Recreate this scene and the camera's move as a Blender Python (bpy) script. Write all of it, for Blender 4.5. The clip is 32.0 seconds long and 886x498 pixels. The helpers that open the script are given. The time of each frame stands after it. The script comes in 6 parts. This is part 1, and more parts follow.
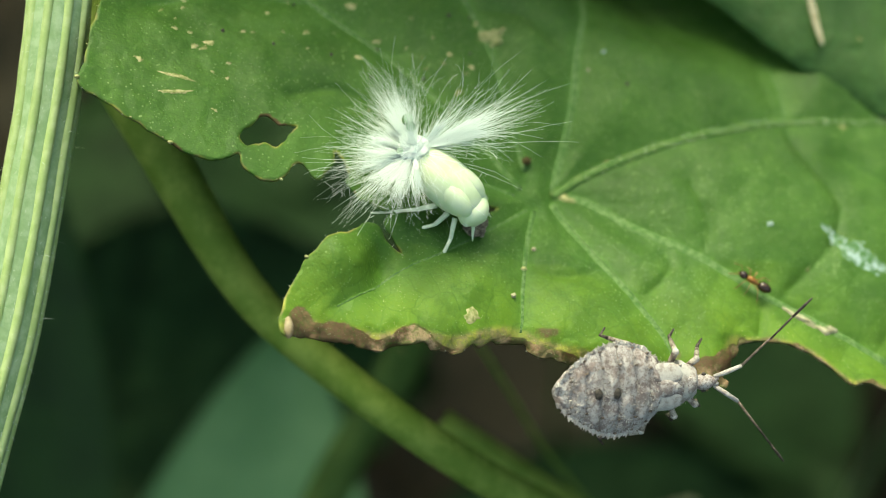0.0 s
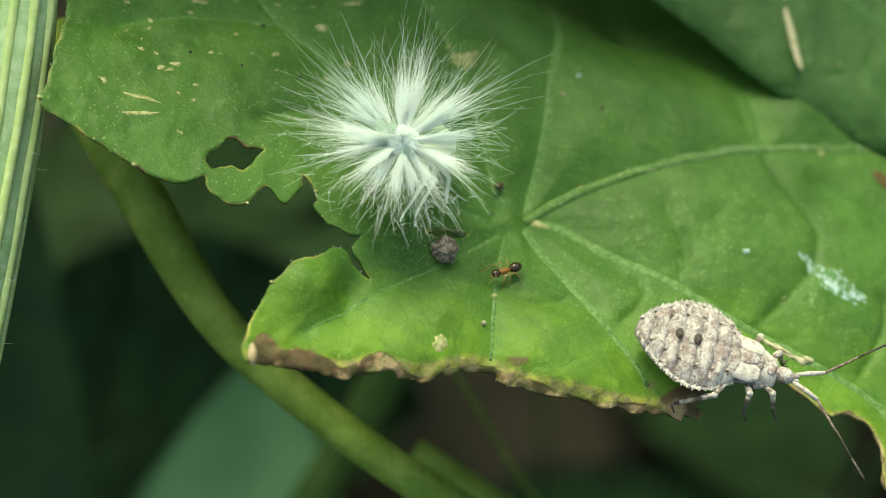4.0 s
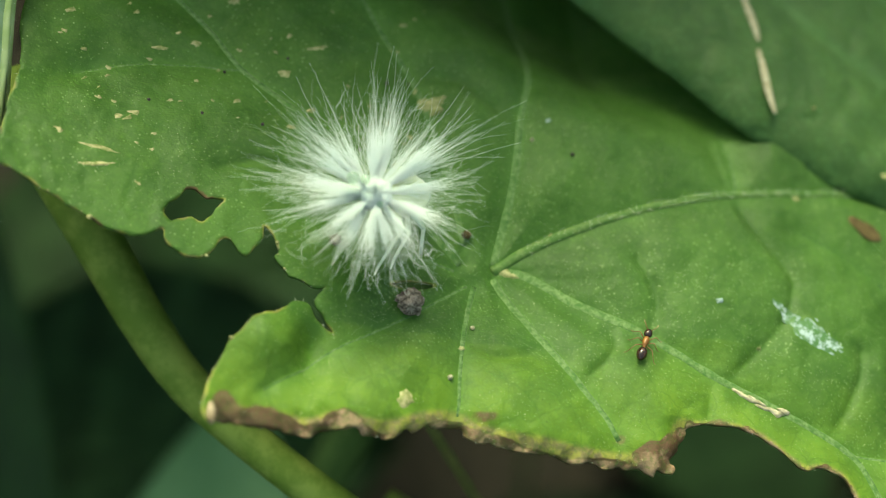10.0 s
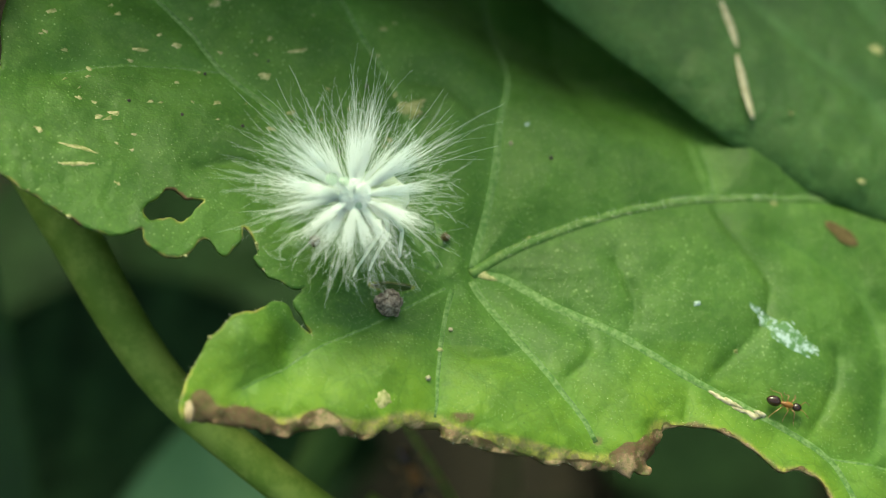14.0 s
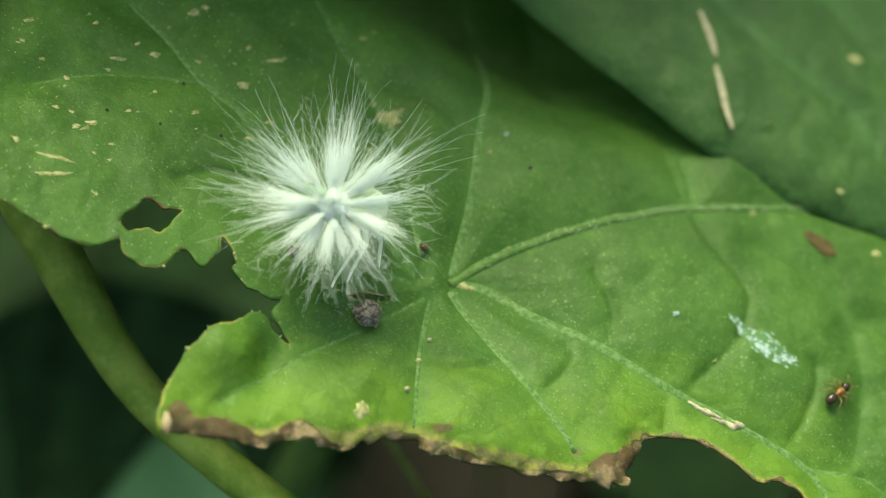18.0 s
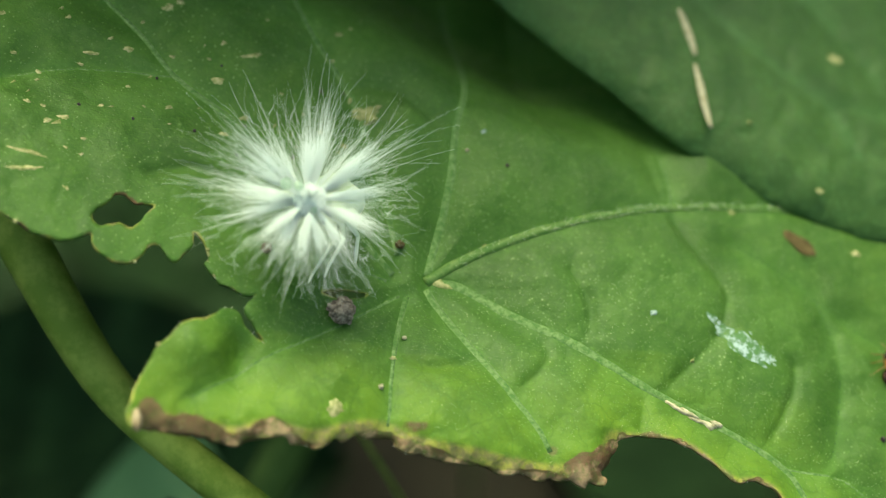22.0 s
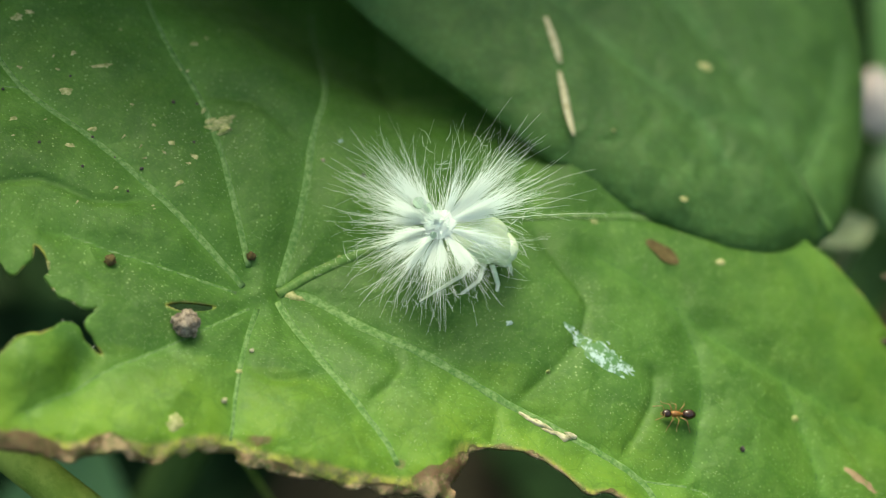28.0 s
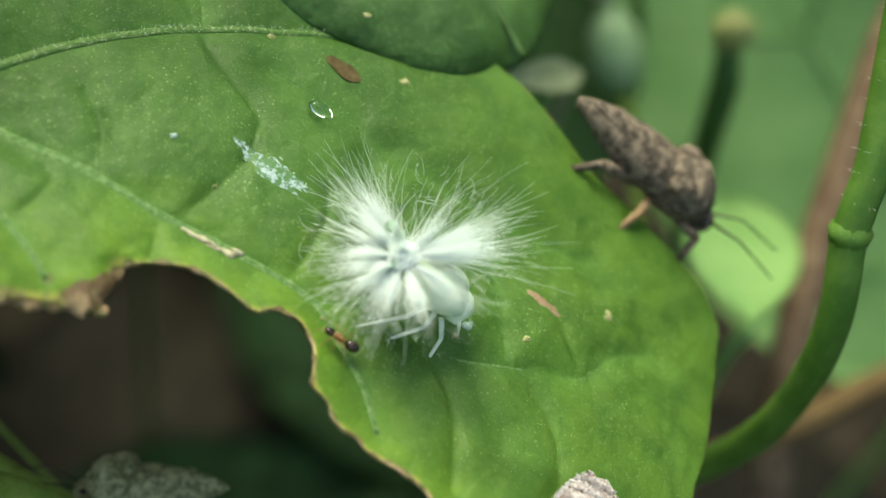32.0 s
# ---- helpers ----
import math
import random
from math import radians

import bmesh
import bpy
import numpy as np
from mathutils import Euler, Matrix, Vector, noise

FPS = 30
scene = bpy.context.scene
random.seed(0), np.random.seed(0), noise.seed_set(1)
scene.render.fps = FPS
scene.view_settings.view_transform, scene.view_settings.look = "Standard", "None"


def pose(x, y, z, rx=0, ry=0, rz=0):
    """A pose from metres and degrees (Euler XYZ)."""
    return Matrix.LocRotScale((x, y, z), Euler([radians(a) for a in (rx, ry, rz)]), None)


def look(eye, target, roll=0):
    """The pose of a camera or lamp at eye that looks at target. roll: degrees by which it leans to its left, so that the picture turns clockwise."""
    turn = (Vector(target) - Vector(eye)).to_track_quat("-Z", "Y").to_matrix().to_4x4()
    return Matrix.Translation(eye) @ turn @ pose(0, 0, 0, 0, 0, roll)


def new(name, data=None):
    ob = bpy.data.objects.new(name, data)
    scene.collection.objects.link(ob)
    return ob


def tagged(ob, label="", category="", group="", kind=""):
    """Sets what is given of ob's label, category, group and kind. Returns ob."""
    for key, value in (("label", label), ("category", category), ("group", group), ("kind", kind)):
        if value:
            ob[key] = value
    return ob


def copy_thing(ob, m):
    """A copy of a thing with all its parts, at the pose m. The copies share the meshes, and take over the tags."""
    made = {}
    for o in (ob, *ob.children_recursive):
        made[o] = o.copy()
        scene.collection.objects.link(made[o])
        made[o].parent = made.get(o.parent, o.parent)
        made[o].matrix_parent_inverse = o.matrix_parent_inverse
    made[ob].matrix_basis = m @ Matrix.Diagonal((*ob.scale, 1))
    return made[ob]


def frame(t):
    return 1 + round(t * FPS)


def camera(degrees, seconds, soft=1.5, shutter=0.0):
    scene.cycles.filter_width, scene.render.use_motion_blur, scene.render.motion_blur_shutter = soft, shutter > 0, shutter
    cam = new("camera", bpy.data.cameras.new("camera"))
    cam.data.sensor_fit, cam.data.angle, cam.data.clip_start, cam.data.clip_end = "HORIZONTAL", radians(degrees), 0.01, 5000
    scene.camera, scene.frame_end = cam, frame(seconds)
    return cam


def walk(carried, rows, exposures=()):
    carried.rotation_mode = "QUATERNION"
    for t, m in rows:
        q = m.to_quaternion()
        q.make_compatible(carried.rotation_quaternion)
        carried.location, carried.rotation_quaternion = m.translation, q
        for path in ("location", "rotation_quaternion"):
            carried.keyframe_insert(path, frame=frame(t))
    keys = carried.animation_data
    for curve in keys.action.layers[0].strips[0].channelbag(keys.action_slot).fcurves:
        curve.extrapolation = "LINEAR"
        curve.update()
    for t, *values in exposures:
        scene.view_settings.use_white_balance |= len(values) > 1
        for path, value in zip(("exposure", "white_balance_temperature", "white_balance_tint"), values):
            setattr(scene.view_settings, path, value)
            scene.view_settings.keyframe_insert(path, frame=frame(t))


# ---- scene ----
# One leaf of a shaded herb, seen from a hand's width away. Lengths below are millimetres unless said otherwise.
MM = 0.001

# The camera: a narrow close-up lens, hand-held.
cam = camera(30.0, 32.0, soft=0.88)
cam.data.dof.use_dof = True
cam.data.dof.focus_distance = 0.106
cam.data.dof.aperture_fstop = 18.5

PATH = [
    (0, -0.00818, -0.07275, 0.38866, 37.579, 0.160, 0.151),
    (0.5, -0.00693, -0.07215, 0.38848, 37.374, 0.145, 0.186),
    (1, -0.00765, -0.07070, 0.38951, 37.668, -0.055, 0.246),
    (1.5, -0.00740, -0.07189, 0.38850, 38.374, 0.045, 0.451),
    (2, -0.00769, -0.07195, 0.38809, 38.278, 0.046, 0.261),
    (2.5, -0.00728, -0.07203, 0.38760, 38.310, 0.016, 0.235),
    (4.5, -0.00648, -0.07110, 0.38720, 38.388, -0.223, 0.359),
    (5, -0.00628, -0.07080, 0.38736, 38.214, -0.142, 0.179),
    (5.5, -0.00142, -0.07014, 0.38735, 38.523, 0.193, 0.272),
    (6, -0.00240, -0.06964, 0.38644, 38.848, -0.491, -0.427),
    (6.5, -0.00267, -0.06981, 0.38649, 38.771, -0.520, -0.483),
    (7, -0.00261, -0.06967, 0.38581, 38.590, -0.758, -0.387),
    (7.5, -0.00238, -0.06991, 0.38549, 38.628, -0.670, -0.435),
    (8, -0.00242, -0.06976, 0.38559, 38.352, -0.799, -0.513),
    (8.5, -0.00304, -0.06977, 0.38534, 38.332, -0.921, -0.714),
    (9, -0.00443, -0.06923, 0.38584, 38.178, -0.951, -0.646),
    (9.5, -0.00431, -0.06854, 0.38687, 39.045, -0.259, -0.183),
    (10, -0.00519, -0.06827, 0.38630, 39.163, -0.403, -0.161),
    (10.5, -0.00705, -0.06786, 0.38339, 39.162, -0.696, -0.429),
    (11, -0.00731, -0.06836, 0.38598, 38.997, -0.382, -0.349),
    (11.5, -0.00787, -0.06843, 0.38703, 39.628, 0.336, 0.126),
    (12, -0.00501, -0.06886, 0.38648, 39.991, 0.485, 0.322),
    (12.5, -0.00544, -0.06921, 0.38680, 40.009, 0.019, 0.023),
    (13, -0.00430, -0.06971, 0.38705, 40.000, -0.000, -0.000),
    (13.5, -0.00431, -0.06951, 0.38680, 39.979, -0.274, -0.103),
    (14, -0.00473, -0.06922, 0.38612, 39.683, -0.917, -0.309),
    (14.5, -0.00510, -0.06967, 0.38585, 39.899, -1.147, -0.487),
    (15, -0.00410, -0.06928, 0.38589, 39.823, -1.227, -0.447),
    (15.5, -0.00442, -0.06949, 0.38594, 40.066, -1.445, -0.659),
    (17.5, -0.00432, -0.06883, 0.38650, 39.916, -1.512, -0.722),
    (18, -0.00458, -0.06871, 0.38628, 39.781, -1.453, -0.679),
    (18.5, -0.00464, -0.06934, 0.38577, 39.964, -1.364, -0.558),
    (19, -0.00424, -0.06806, 0.38563, 39.577, -1.348, -0.627),
    (19.5, -0.00249, -0.06933, 0.38584, 40.119, -1.251, -0.920),
    (20, -0.00268, -0.06919, 0.38539, 40.078, -1.455, -0.752),
    (20.5, -0.00346, -0.06895, 0.38479, 40.293, -1.667, -0.965),
    (21, -0.00307, -0.06900, 0.38565, 40.115, -1.721, -0.819),
    (21.5, -0.00385, -0.06857, 0.38538, 40.134, -1.882, -0.917),
    (22, -0.00386, -0.06892, 0.38476, 40.301, -1.940, -0.854),
    (22.5, -0.00400, -0.06901, 0.38429, 40.295, -1.943, -0.896),
    (23, -0.00411, -0.06868, 0.38403, 40.182, -2.144, -0.940),
    (23.5, -0.00350, -0.06854, 0.38474, 40.159, -2.020, -0.876),
    (24, -0.00392, -0.06786, 0.38482, 40.205, -2.229, -1.135),
    (24.5, -0.00333, -0.06779, 0.38525, 40.312, -2.087, -1.096),
    (25, -0.00256, -0.06734, 0.38551, 40.264, -1.979, -1.074),
    (25.5, -0.00179, -0.06744, 0.38528, 40.411, -2.006, -1.221),
    (26, -0.00085, -0.06695, 0.38512, 40.366, -2.203, -1.540),
    (26.5, 0.00044, -0.06627, 0.38541, 40.371, -2.431, -1.775),
    (28.5, 0.00450, -0.06856, 0.38342, 40.714, -2.351, -1.743),
    (29, 0.00237, -0.06533, 0.38248, 38.954, -4.236, -3.894),
    (29.5, 0.00653, -0.06636, 0.38074, 39.710, -4.837, -5.122),
    (30, 0.00756, -0.06720, 0.37918, 39.895, -6.026, -6.037),
    (30.5, 0.00861, -0.06691, 0.37764, 38.966, -7.181, -6.774),
    (31, 0.01012, -0.06797, 0.37895, 38.894, -7.884, -7.055),
    (31.5, 0.01208, -0.07015, 0.37712, 39.043, -7.590, -6.247),
    (32, 0.01189, -0.07088, 0.37574, 38.683, -8.084, -6.624),
]
walk(cam, [(t, pose(x, y, z, rx, ry, rz)) for t, x, y, z, rx, ry, rz in PATH],
     exposures=[(0, 0.57, 7800, -19), (4.5, 0.56, 7900, -21), (26, 0.56, 7900, -21), (29, 0.60, 7600, -14), (30, 0.76, 7500, -12), (31, 0.80, 7400, -11), (32, 0.45, 7200, -12)])

# ---- light: open shade under a bright hazy sky ----
SUN_EL, SUN_AZ = radians(60), radians(-17)
world = bpy.data.worlds.new("sky")
scene.world = world
world.use_nodes = True
wn = world.node_tree.nodes
sky = wn.new("ShaderNodeTexSky")
sky.sky_type = "NISHITA"
sky.sun_disc = False
sky.sun_elevation, sky.sun_rotation = SUN_EL, SUN_AZ
sky.air_density, sky.dust_density = 0.9, 6.0
world.node_tree.links.new(sky.outputs["Color"], wn["Background"].inputs["Color"])
wn["Background"].inputs["Strength"].default_value = 0.235
sun = new("sun", bpy.data.lights.new("sun", "SUN"))
sun.data.energy, sun.data.angle, sun.data.color = 1.9, radians(26), (1.0, 0.95, 0.86)
to_sun = Vector((math.sin(SUN_AZ) * math.cos(SUN_EL), math.cos(SUN_AZ) * math.cos(SUN_EL), math.sin(SUN_EL)))
sun.matrix_world = look(to_sun, (0, 0, 0))


# ---- materials ----
class Mat:
    """A small builder of node materials; noise sizes are given in millimetres."""

    def __init__(self, name, rough=0.5, spec=0.5, metal=0.0):
        self.mat = bpy.data.materials.new(name)
        self.mat.use_nodes = True
        self.nodes, self.links = self.mat.node_tree.nodes, self.mat.node_tree.links
        self.bsdf = self.nodes["Principled BSDF"]
        self.bsdf.inputs["Roughness"].default_value = rough
        self.bsdf.inputs["Specular IOR Level"].default_value = spec
        self.bsdf.inputs["Metallic"].default_value = metal
        tex = self.nodes.new("ShaderNodeTexCoord")
        scale = self.nodes.new("ShaderNodeVectorMath")
        scale.operation = "SCALE"
        scale.inputs["Scale"].default_value = 1000.0
        self.links.new(tex.outputs["Object"], scale.inputs[0])
        self.space = scale.outputs[0]
        self.height = None

    def noise(self, size, detail=4.0, rough=0.55, distort=0.0):
        n = self.nodes.new("ShaderNodeTexNoise")
        n.inputs["Scale"].default_value = 1.0 / size
        n.inputs["Detail"].default_value = detail
        n.inputs["Roughness"].default_value = rough
        n.inputs["Distortion"].default_value = distort
        self.links.new(self.space, n.inputs["Vector"])
        return n.outputs["Fac"]

    def crooked(self, size, amount):
        """The space, bent by noise, for lines that should not run straight."""
        n = self.nodes.new("ShaderNodeTexNoise")
        n.inputs["Scale"].default_value = 1.0 / size
        self.links.new(self.space, n.inputs["Vector"])
        k = self.nodes.new("ShaderNodeVectorMath")
        k.operation = "MULTIPLY_ADD"
        self.links.new(n.outputs["Color"], k.inputs[0])
        k.inputs[1].default_value = (amount,) * 3
        self.links.new(self.space, k.inputs[2])
        return k.outputs[0]

    def cells(self, size, feature="F1", out="Distance", random_=1.0, space=None):
        n = self.nodes.new("ShaderNodeTexVoronoi")
        n.feature = feature
        n.inputs["Scale"].default_value = 1.0 / size
        n.inputs["Randomness"].default_value = random_
        self.links.new(space or self.space, n.inputs["Vector"])
        return n.outputs[out]

    def attribute(self, name):
        n = self.nodes.new("ShaderNodeAttribute")
        n.attribute_name = name
        return n.outputs["Fac"]

    def chance(self):
        return self.nodes.new("ShaderNodeObjectInfo").outputs["Random"]

    def remap(self, value, a, b, c=0.0, d=1.0):
        n = self.nodes.new("ShaderNodeMapRange")
        n.interpolation_type = "SMOOTHSTEP"
        self.links.new(value, n.inputs["Value"])
        for key, v in (("From Min", a), ("From Max", b), ("To Min", c), ("To Max", d)):
            n.inputs[key].default_value = v
        return n.outputs["Result"]

    def math(self, op, a, b):
        n = self.nodes.new("ShaderNodeMath")
        n.operation = op
        for i, v in enumerate((a, b)):
            if isinstance(v, (int, float)):
                n.inputs[i].default_value = v
            else:
                self.links.new(v, n.inputs[i])
        return n.outputs[0]

    def mix(self, fac, a, b):
        n = self.nodes.new("ShaderNodeMix")
        n.data_type = "RGBA"
        for key, v in ((0, fac), (6, a), (7, b)):
            if isinstance(v, (int, float)):
                n.inputs[key].default_value = v
            elif isinstance(v, tuple):
                n.inputs[key].default_value = (*v, 1)
            else:
                self.links.new(v, n.inputs[key])
        return n.outputs[2]

    def color(self, c):
        if isinstance(c, tuple):
            self.bsdf.inputs["Base Color"].default_value = (*c, 1)
        else:
            self.links.new(c, self.bsdf.inputs["Base Color"])
        self.base = c
        return self

    def rough(self, value):
        self.links.new(value, self.bsdf.inputs["Roughness"])
        return self

    def bump(self, value, depth, strength=1.0):
        """Relief of the given depth in millimetres."""
        n = self.nodes.new("ShaderNodeBump")
        n.inputs["Strength"].default_value = strength
        n.inputs["Distance"].default_value = depth * MM
        self.links.new(value, n.inputs["Height"])
        if self.height is not None:
            self.links.new(self.height, n.inputs["Normal"])
        self.height = n.outputs["Normal"]
        self.links.new(self.height, self.bsdf.inputs["Normal"])
        return self

    def thin(self, fac, tint):
        """Lets light through, as a leaf does."""
        t = self.nodes.new("ShaderNodeBsdfTranslucent")
        t.inputs["Color"].default_value = (*tint, 1)
        m = self.nodes.new("ShaderNodeMixShader")
        m.inputs["Fac"].default_value = fac
        self.links.new(self.bsdf.outputs[0], m.inputs[1])
        self.links.new(t.outputs[0], m.inputs[2])
        self.links.new(m.outputs[0], self.nodes["Material Output"].inputs["Surface"])
        return self


def leaf_material(name, dark, light, pale, rough=0.5, speckle=0.5):
    m = Mat(name, rough, 0.28)
    c = m.mix(m.remap(m.noise(7.0, 7, 0.62), 0.36, 0.64), dark, light)
    c = m.mix(m.math("MULTIPLY", m.remap(m.noise(1.2, 6, 0.65), 0.45, 0.75), 0.35), c, pale)
    dots = m.remap(m.cells(0.40), 0.10, 0.22, 1.0, 0.0)
    dots = m.math("MULTIPLY", dots, m.remap(m.noise(4.0, 4), 0.36, 0.62, 0.15, 1.0))
    c = m.mix(m.math("MULTIPLY", dots, speckle), c, (0.33, 0.46, 0.17))
    blot = m.remap(m.noise(0.35, 3, 0.6), 0.55, 0.75)
    c = m.mix(m.math("MULTIPLY", blot, 0.25 if speckle else 0.0), c, dark)
    return m, c


def plain(name, a, b, size, rough=0.5, spec=0.5, relief=0.03, detail=5):
    k = Mat(name, rough, spec)
    k.color(k.mix(k.remap(k.noise(size, detail, 0.65), 0.36, 0.66), a, b))
    return k.bump(k.noise(size * 0.4, 4), relief, 0.7).mat


m, c = leaf_material("leaf_green", (0.040, 0.094, 0.015), (0.070, 0.150, 0.025), (0.115, 0.21, 0.048), 0.5, 0.75)
# yellow holds the yellowed margin, plus light painted on the leaf's tip.
edge = m.attribute("yellow")
c = m.mix(m.math("MULTIPLY", edge, 0.85), c, m.mix(m.noise(2.0, 4), (0.125, 0.25, 0.018), (0.19, 0.29, 0.026)))
c = m.mix(m.remap(m.attribute("rim"), 0.28, 0.75), c, m.mix(m.remap(m.noise(0.8, 4, 0.65), 0.42, 0.60), (0.36, 0.35, 0.075), (0.33, 0.25, 0.12)))
burnt = m.mix(m.remap(m.noise(2.2, 6, 0.65), 0.42, 0.58), (0.115, 0.060, 0.034), (0.46, 0.31, 0.19))
burnt = m.mix(m.remap(m.noise(0.35, 5, 0.75), 0.50, 0.66, 0.0, 0.6), burnt, (0.085, 0.045, 0.030))
c = m.mix(m.math("MULTIPLY", m.remap(m.attribute("burn"), 0.25, 0.45), m.remap(m.noise(2.6, 3), 0.46, 0.56)), c, (0.12, 0.060, 0.034))
burnt = m.mix(m.math("MULTIPLY", m.attribute("char"), 0.85), burnt, m.mix(m.noise(0.6, 5, 0.7), (0.085, 0.040, 0.020), (0.19, 0.105, 0.055)))
c = m.mix(m.remap(m.attribute("burn"), 0.55, 0.75), c, burnt)
c = m.mix(m.math("MULTIPLY", m.attribute("vein"), 0.40), c, (0.085, 0.19, 0.035))
bent = m.crooked(1.5, 1.4)
net = m.cells(2.3, "DISTANCE_TO_EDGE", space=bent)
fine = m.cells(0.75, "DISTANCE_TO_EDGE", space=bent)
c = m.mix(m.math("MULTIPLY", m.remap(net, 0.0, 0.045, 1.0, 0.0), 0.28), c, (0.022, 0.085, 0.006))
c = m.mix(m.math("MULTIPLY", m.remap(fine, 0.0, 0.06, 1.0, 0.0), 0.16), c, (0.022, 0.085, 0.006))
c = m.mix(m.remap(m.noise(3.2, 7, 0.7), 0.44, 0.60, 0.0, 0.42), c, (0.022, 0.076, 0.006))
c = m.mix(m.remap(m.noise(0.22, 3, 0.6), 0.52, 0.68, 0.0, 0.42), c, (0.10, 0.22, 0.03))
motes = m.math("MULTIPLY", m.remap(m.cells(0.8), 0.045, 0.075, 1.0, 0.0), m.remap(m.noise(5.0, 3), 0.42, 0.6))
c = m.mix(m.math("MULTIPLY", motes, 0.75), c, (0.018, 0.05, 0.008))
m.color(c)
m.rough(m.remap(m.noise(0.5, 4), 0.3, 0.7, 0.46, 0.64))
m.bump(m.cells(0.16), 0.018, 0.7)
m.bump(m.noise(0.9, 6, 0.65), 0.06, 0.8)
m.bump(m.remap(net, 0.0, 0.3), 0.05, 0.8)
m.bump(m.remap(fine, 0.0, 0.25), 0.012, 0.8)
m.bump(m.remap(m.cells(5.5, "DISTANCE_TO_EDGE"), 0.0, 0.35), 0.16, 0.8)
LEAF = m.thin(0.16, (0.20, 0.42, 0.02)).mat

m, c = leaf_material("leaf_bluegreen", (0.036, 0.085, 0.017), (0.055, 0.117, 0.025), (0.082, 0.154, 0.043), 0.55, 0.2)
c = m.mix(m.math("MULTIPLY", m.attribute("vein"), 0.35), c, (0.12, 0.25, 0.09))
pit = m.cells(0.55)
c = m.mix(m.remap(pit, 0.15, 0.5, 0.45, 0.0), c, (0.07, 0.16, 0.05))
c = m.mix(m.remap(m.noise(2.6, 6, 0.7), 0.42, 0.62, 0.0, 0.55), c, (0.025, 0.066, 0.014))
m.color(c).bump(m.noise(0.8, 5), 0.09, 0.7)
m.bump(pit, 0.05, 0.7)
m.bump(m.remap(m.cells(3.2, "DISTANCE_TO_EDGE", space=m.crooked(2.0, 1.6)), 0.0, 0.3), 0.12, 0.8)
UPPER = m.thin(0.12, (0.12, 0.34, 0.03)).mat

# Dark copy of the leaf green: the shade behind is put into its colour.
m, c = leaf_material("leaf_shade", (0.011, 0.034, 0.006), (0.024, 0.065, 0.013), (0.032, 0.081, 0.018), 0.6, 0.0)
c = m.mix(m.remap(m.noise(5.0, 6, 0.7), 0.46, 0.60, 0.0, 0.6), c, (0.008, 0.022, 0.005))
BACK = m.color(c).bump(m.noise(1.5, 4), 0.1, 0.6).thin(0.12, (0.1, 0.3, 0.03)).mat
# Leaf green darkened further, with near-black blots: deep shade painted into the colour.
m, c = leaf_material("leaf_deep_shade", (0.012, 0.032, 0.011), (0.032, 0.070, 0.024), (0.045, 0.085, 0.030), 0.6, 0.0)
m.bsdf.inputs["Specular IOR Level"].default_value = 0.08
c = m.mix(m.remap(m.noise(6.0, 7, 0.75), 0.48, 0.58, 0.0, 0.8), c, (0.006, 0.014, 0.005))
DEEP_SHADE = m.color(c).bump(m.noise(1.5, 4), 0.1, 0.6).thin(0.08, (0.05, 0.15, 0.02)).mat
# Dead-leaf brown, its colour darkened to stand in for the shade down there.
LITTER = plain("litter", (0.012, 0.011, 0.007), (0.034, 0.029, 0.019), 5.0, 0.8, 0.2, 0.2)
m, c = leaf_material("leaf_pale", (0.17, 0.31, 0.13), (0.23, 0.38, 0.165), (0.26, 0.41, 0.19), 0.6, 0.0)
PALE = m.color(c).bump(m.noise(1.5, 4), 0.1, 0.6).thin(0.12, (0.1, 0.3, 0.05)).mat
m, c = leaf_material("leaf_bright", (0.20, 0.36, 0.12), (0.27, 0.44, 0.16), (0.31, 0.47, 0.19), 0.5, 0.0)
BRIGHT = m.color(c).bump(m.noise(1.5, 4), 0.1, 0.6).thin(0.3, (0.25, 0.55, 0.08)).mat

m = Mat("vein_green", 0.65, 0.25)
m.color(m.mix(m.remap(m.noise(0.4, 6, 0.75), 0.40, 0.62), (0.062, 0.14, 0.028), (0.15, 0.235, 0.085)))
m.bump(m.cells(0.14), 0.025, 0.8)
VEIN = m.bump(m.noise(0.3, 5, 0.7), 0.07, 0.9).mat
m = Mat("vein_dark", 0.65, 0.25)
m.color(m.mix(m.remap(m.noise(0.4, 6, 0.75), 0.40, 0.62), (0.030, 0.085, 0.013), (0.065, 0.14, 0.03)))
VEIN_DARK = m.bump(m.noise(0.3, 5, 0.7), 0.05, 0.9).mat
m = Mat("vein_tan", 0.6, 0.3)
m.color(m.mix(m.remap(m.noise(0.5, 6, 0.75), 0.42, 0.62), (0.062, 0.138, 0.024), (0.118, 0.188, 0.052)))
RIB = m.bump(m.noise(0.25, 4), 0.05, 0.8).mat

m = Mat("stem_pale", 0.5, 0.4)
m.color(m.mix(m.remap(m.noise(1.5, 5, 0.6), 0.35, 0.7), (0.33, 0.43, 0.16), (0.46, 0.54, 0.26)))
STEM_PALE = m.bump(m.noise(0.3, 4), 0.04, 0.7).mat
m = Mat("stem_groove", 0.5, 0.4)
m.color(m.mix(m.remap(m.noise(1.0, 5, 0.6), 0.35, 0.7), (0.23, 0.34, 0.16), (0.36, 0.46, 0.27)))
STEM_GROOVE = m.bump(m.noise(0.3, 4), 0.04, 0.7).mat
m = Mat("stem_green", 0.68, 0.18)
m.color(m.mix(m.remap(m.noise(2.2, 7, 0.7), 0.40, 0.62), (0.145, 0.225, 0.036), (0.24, 0.32, 0.068)))
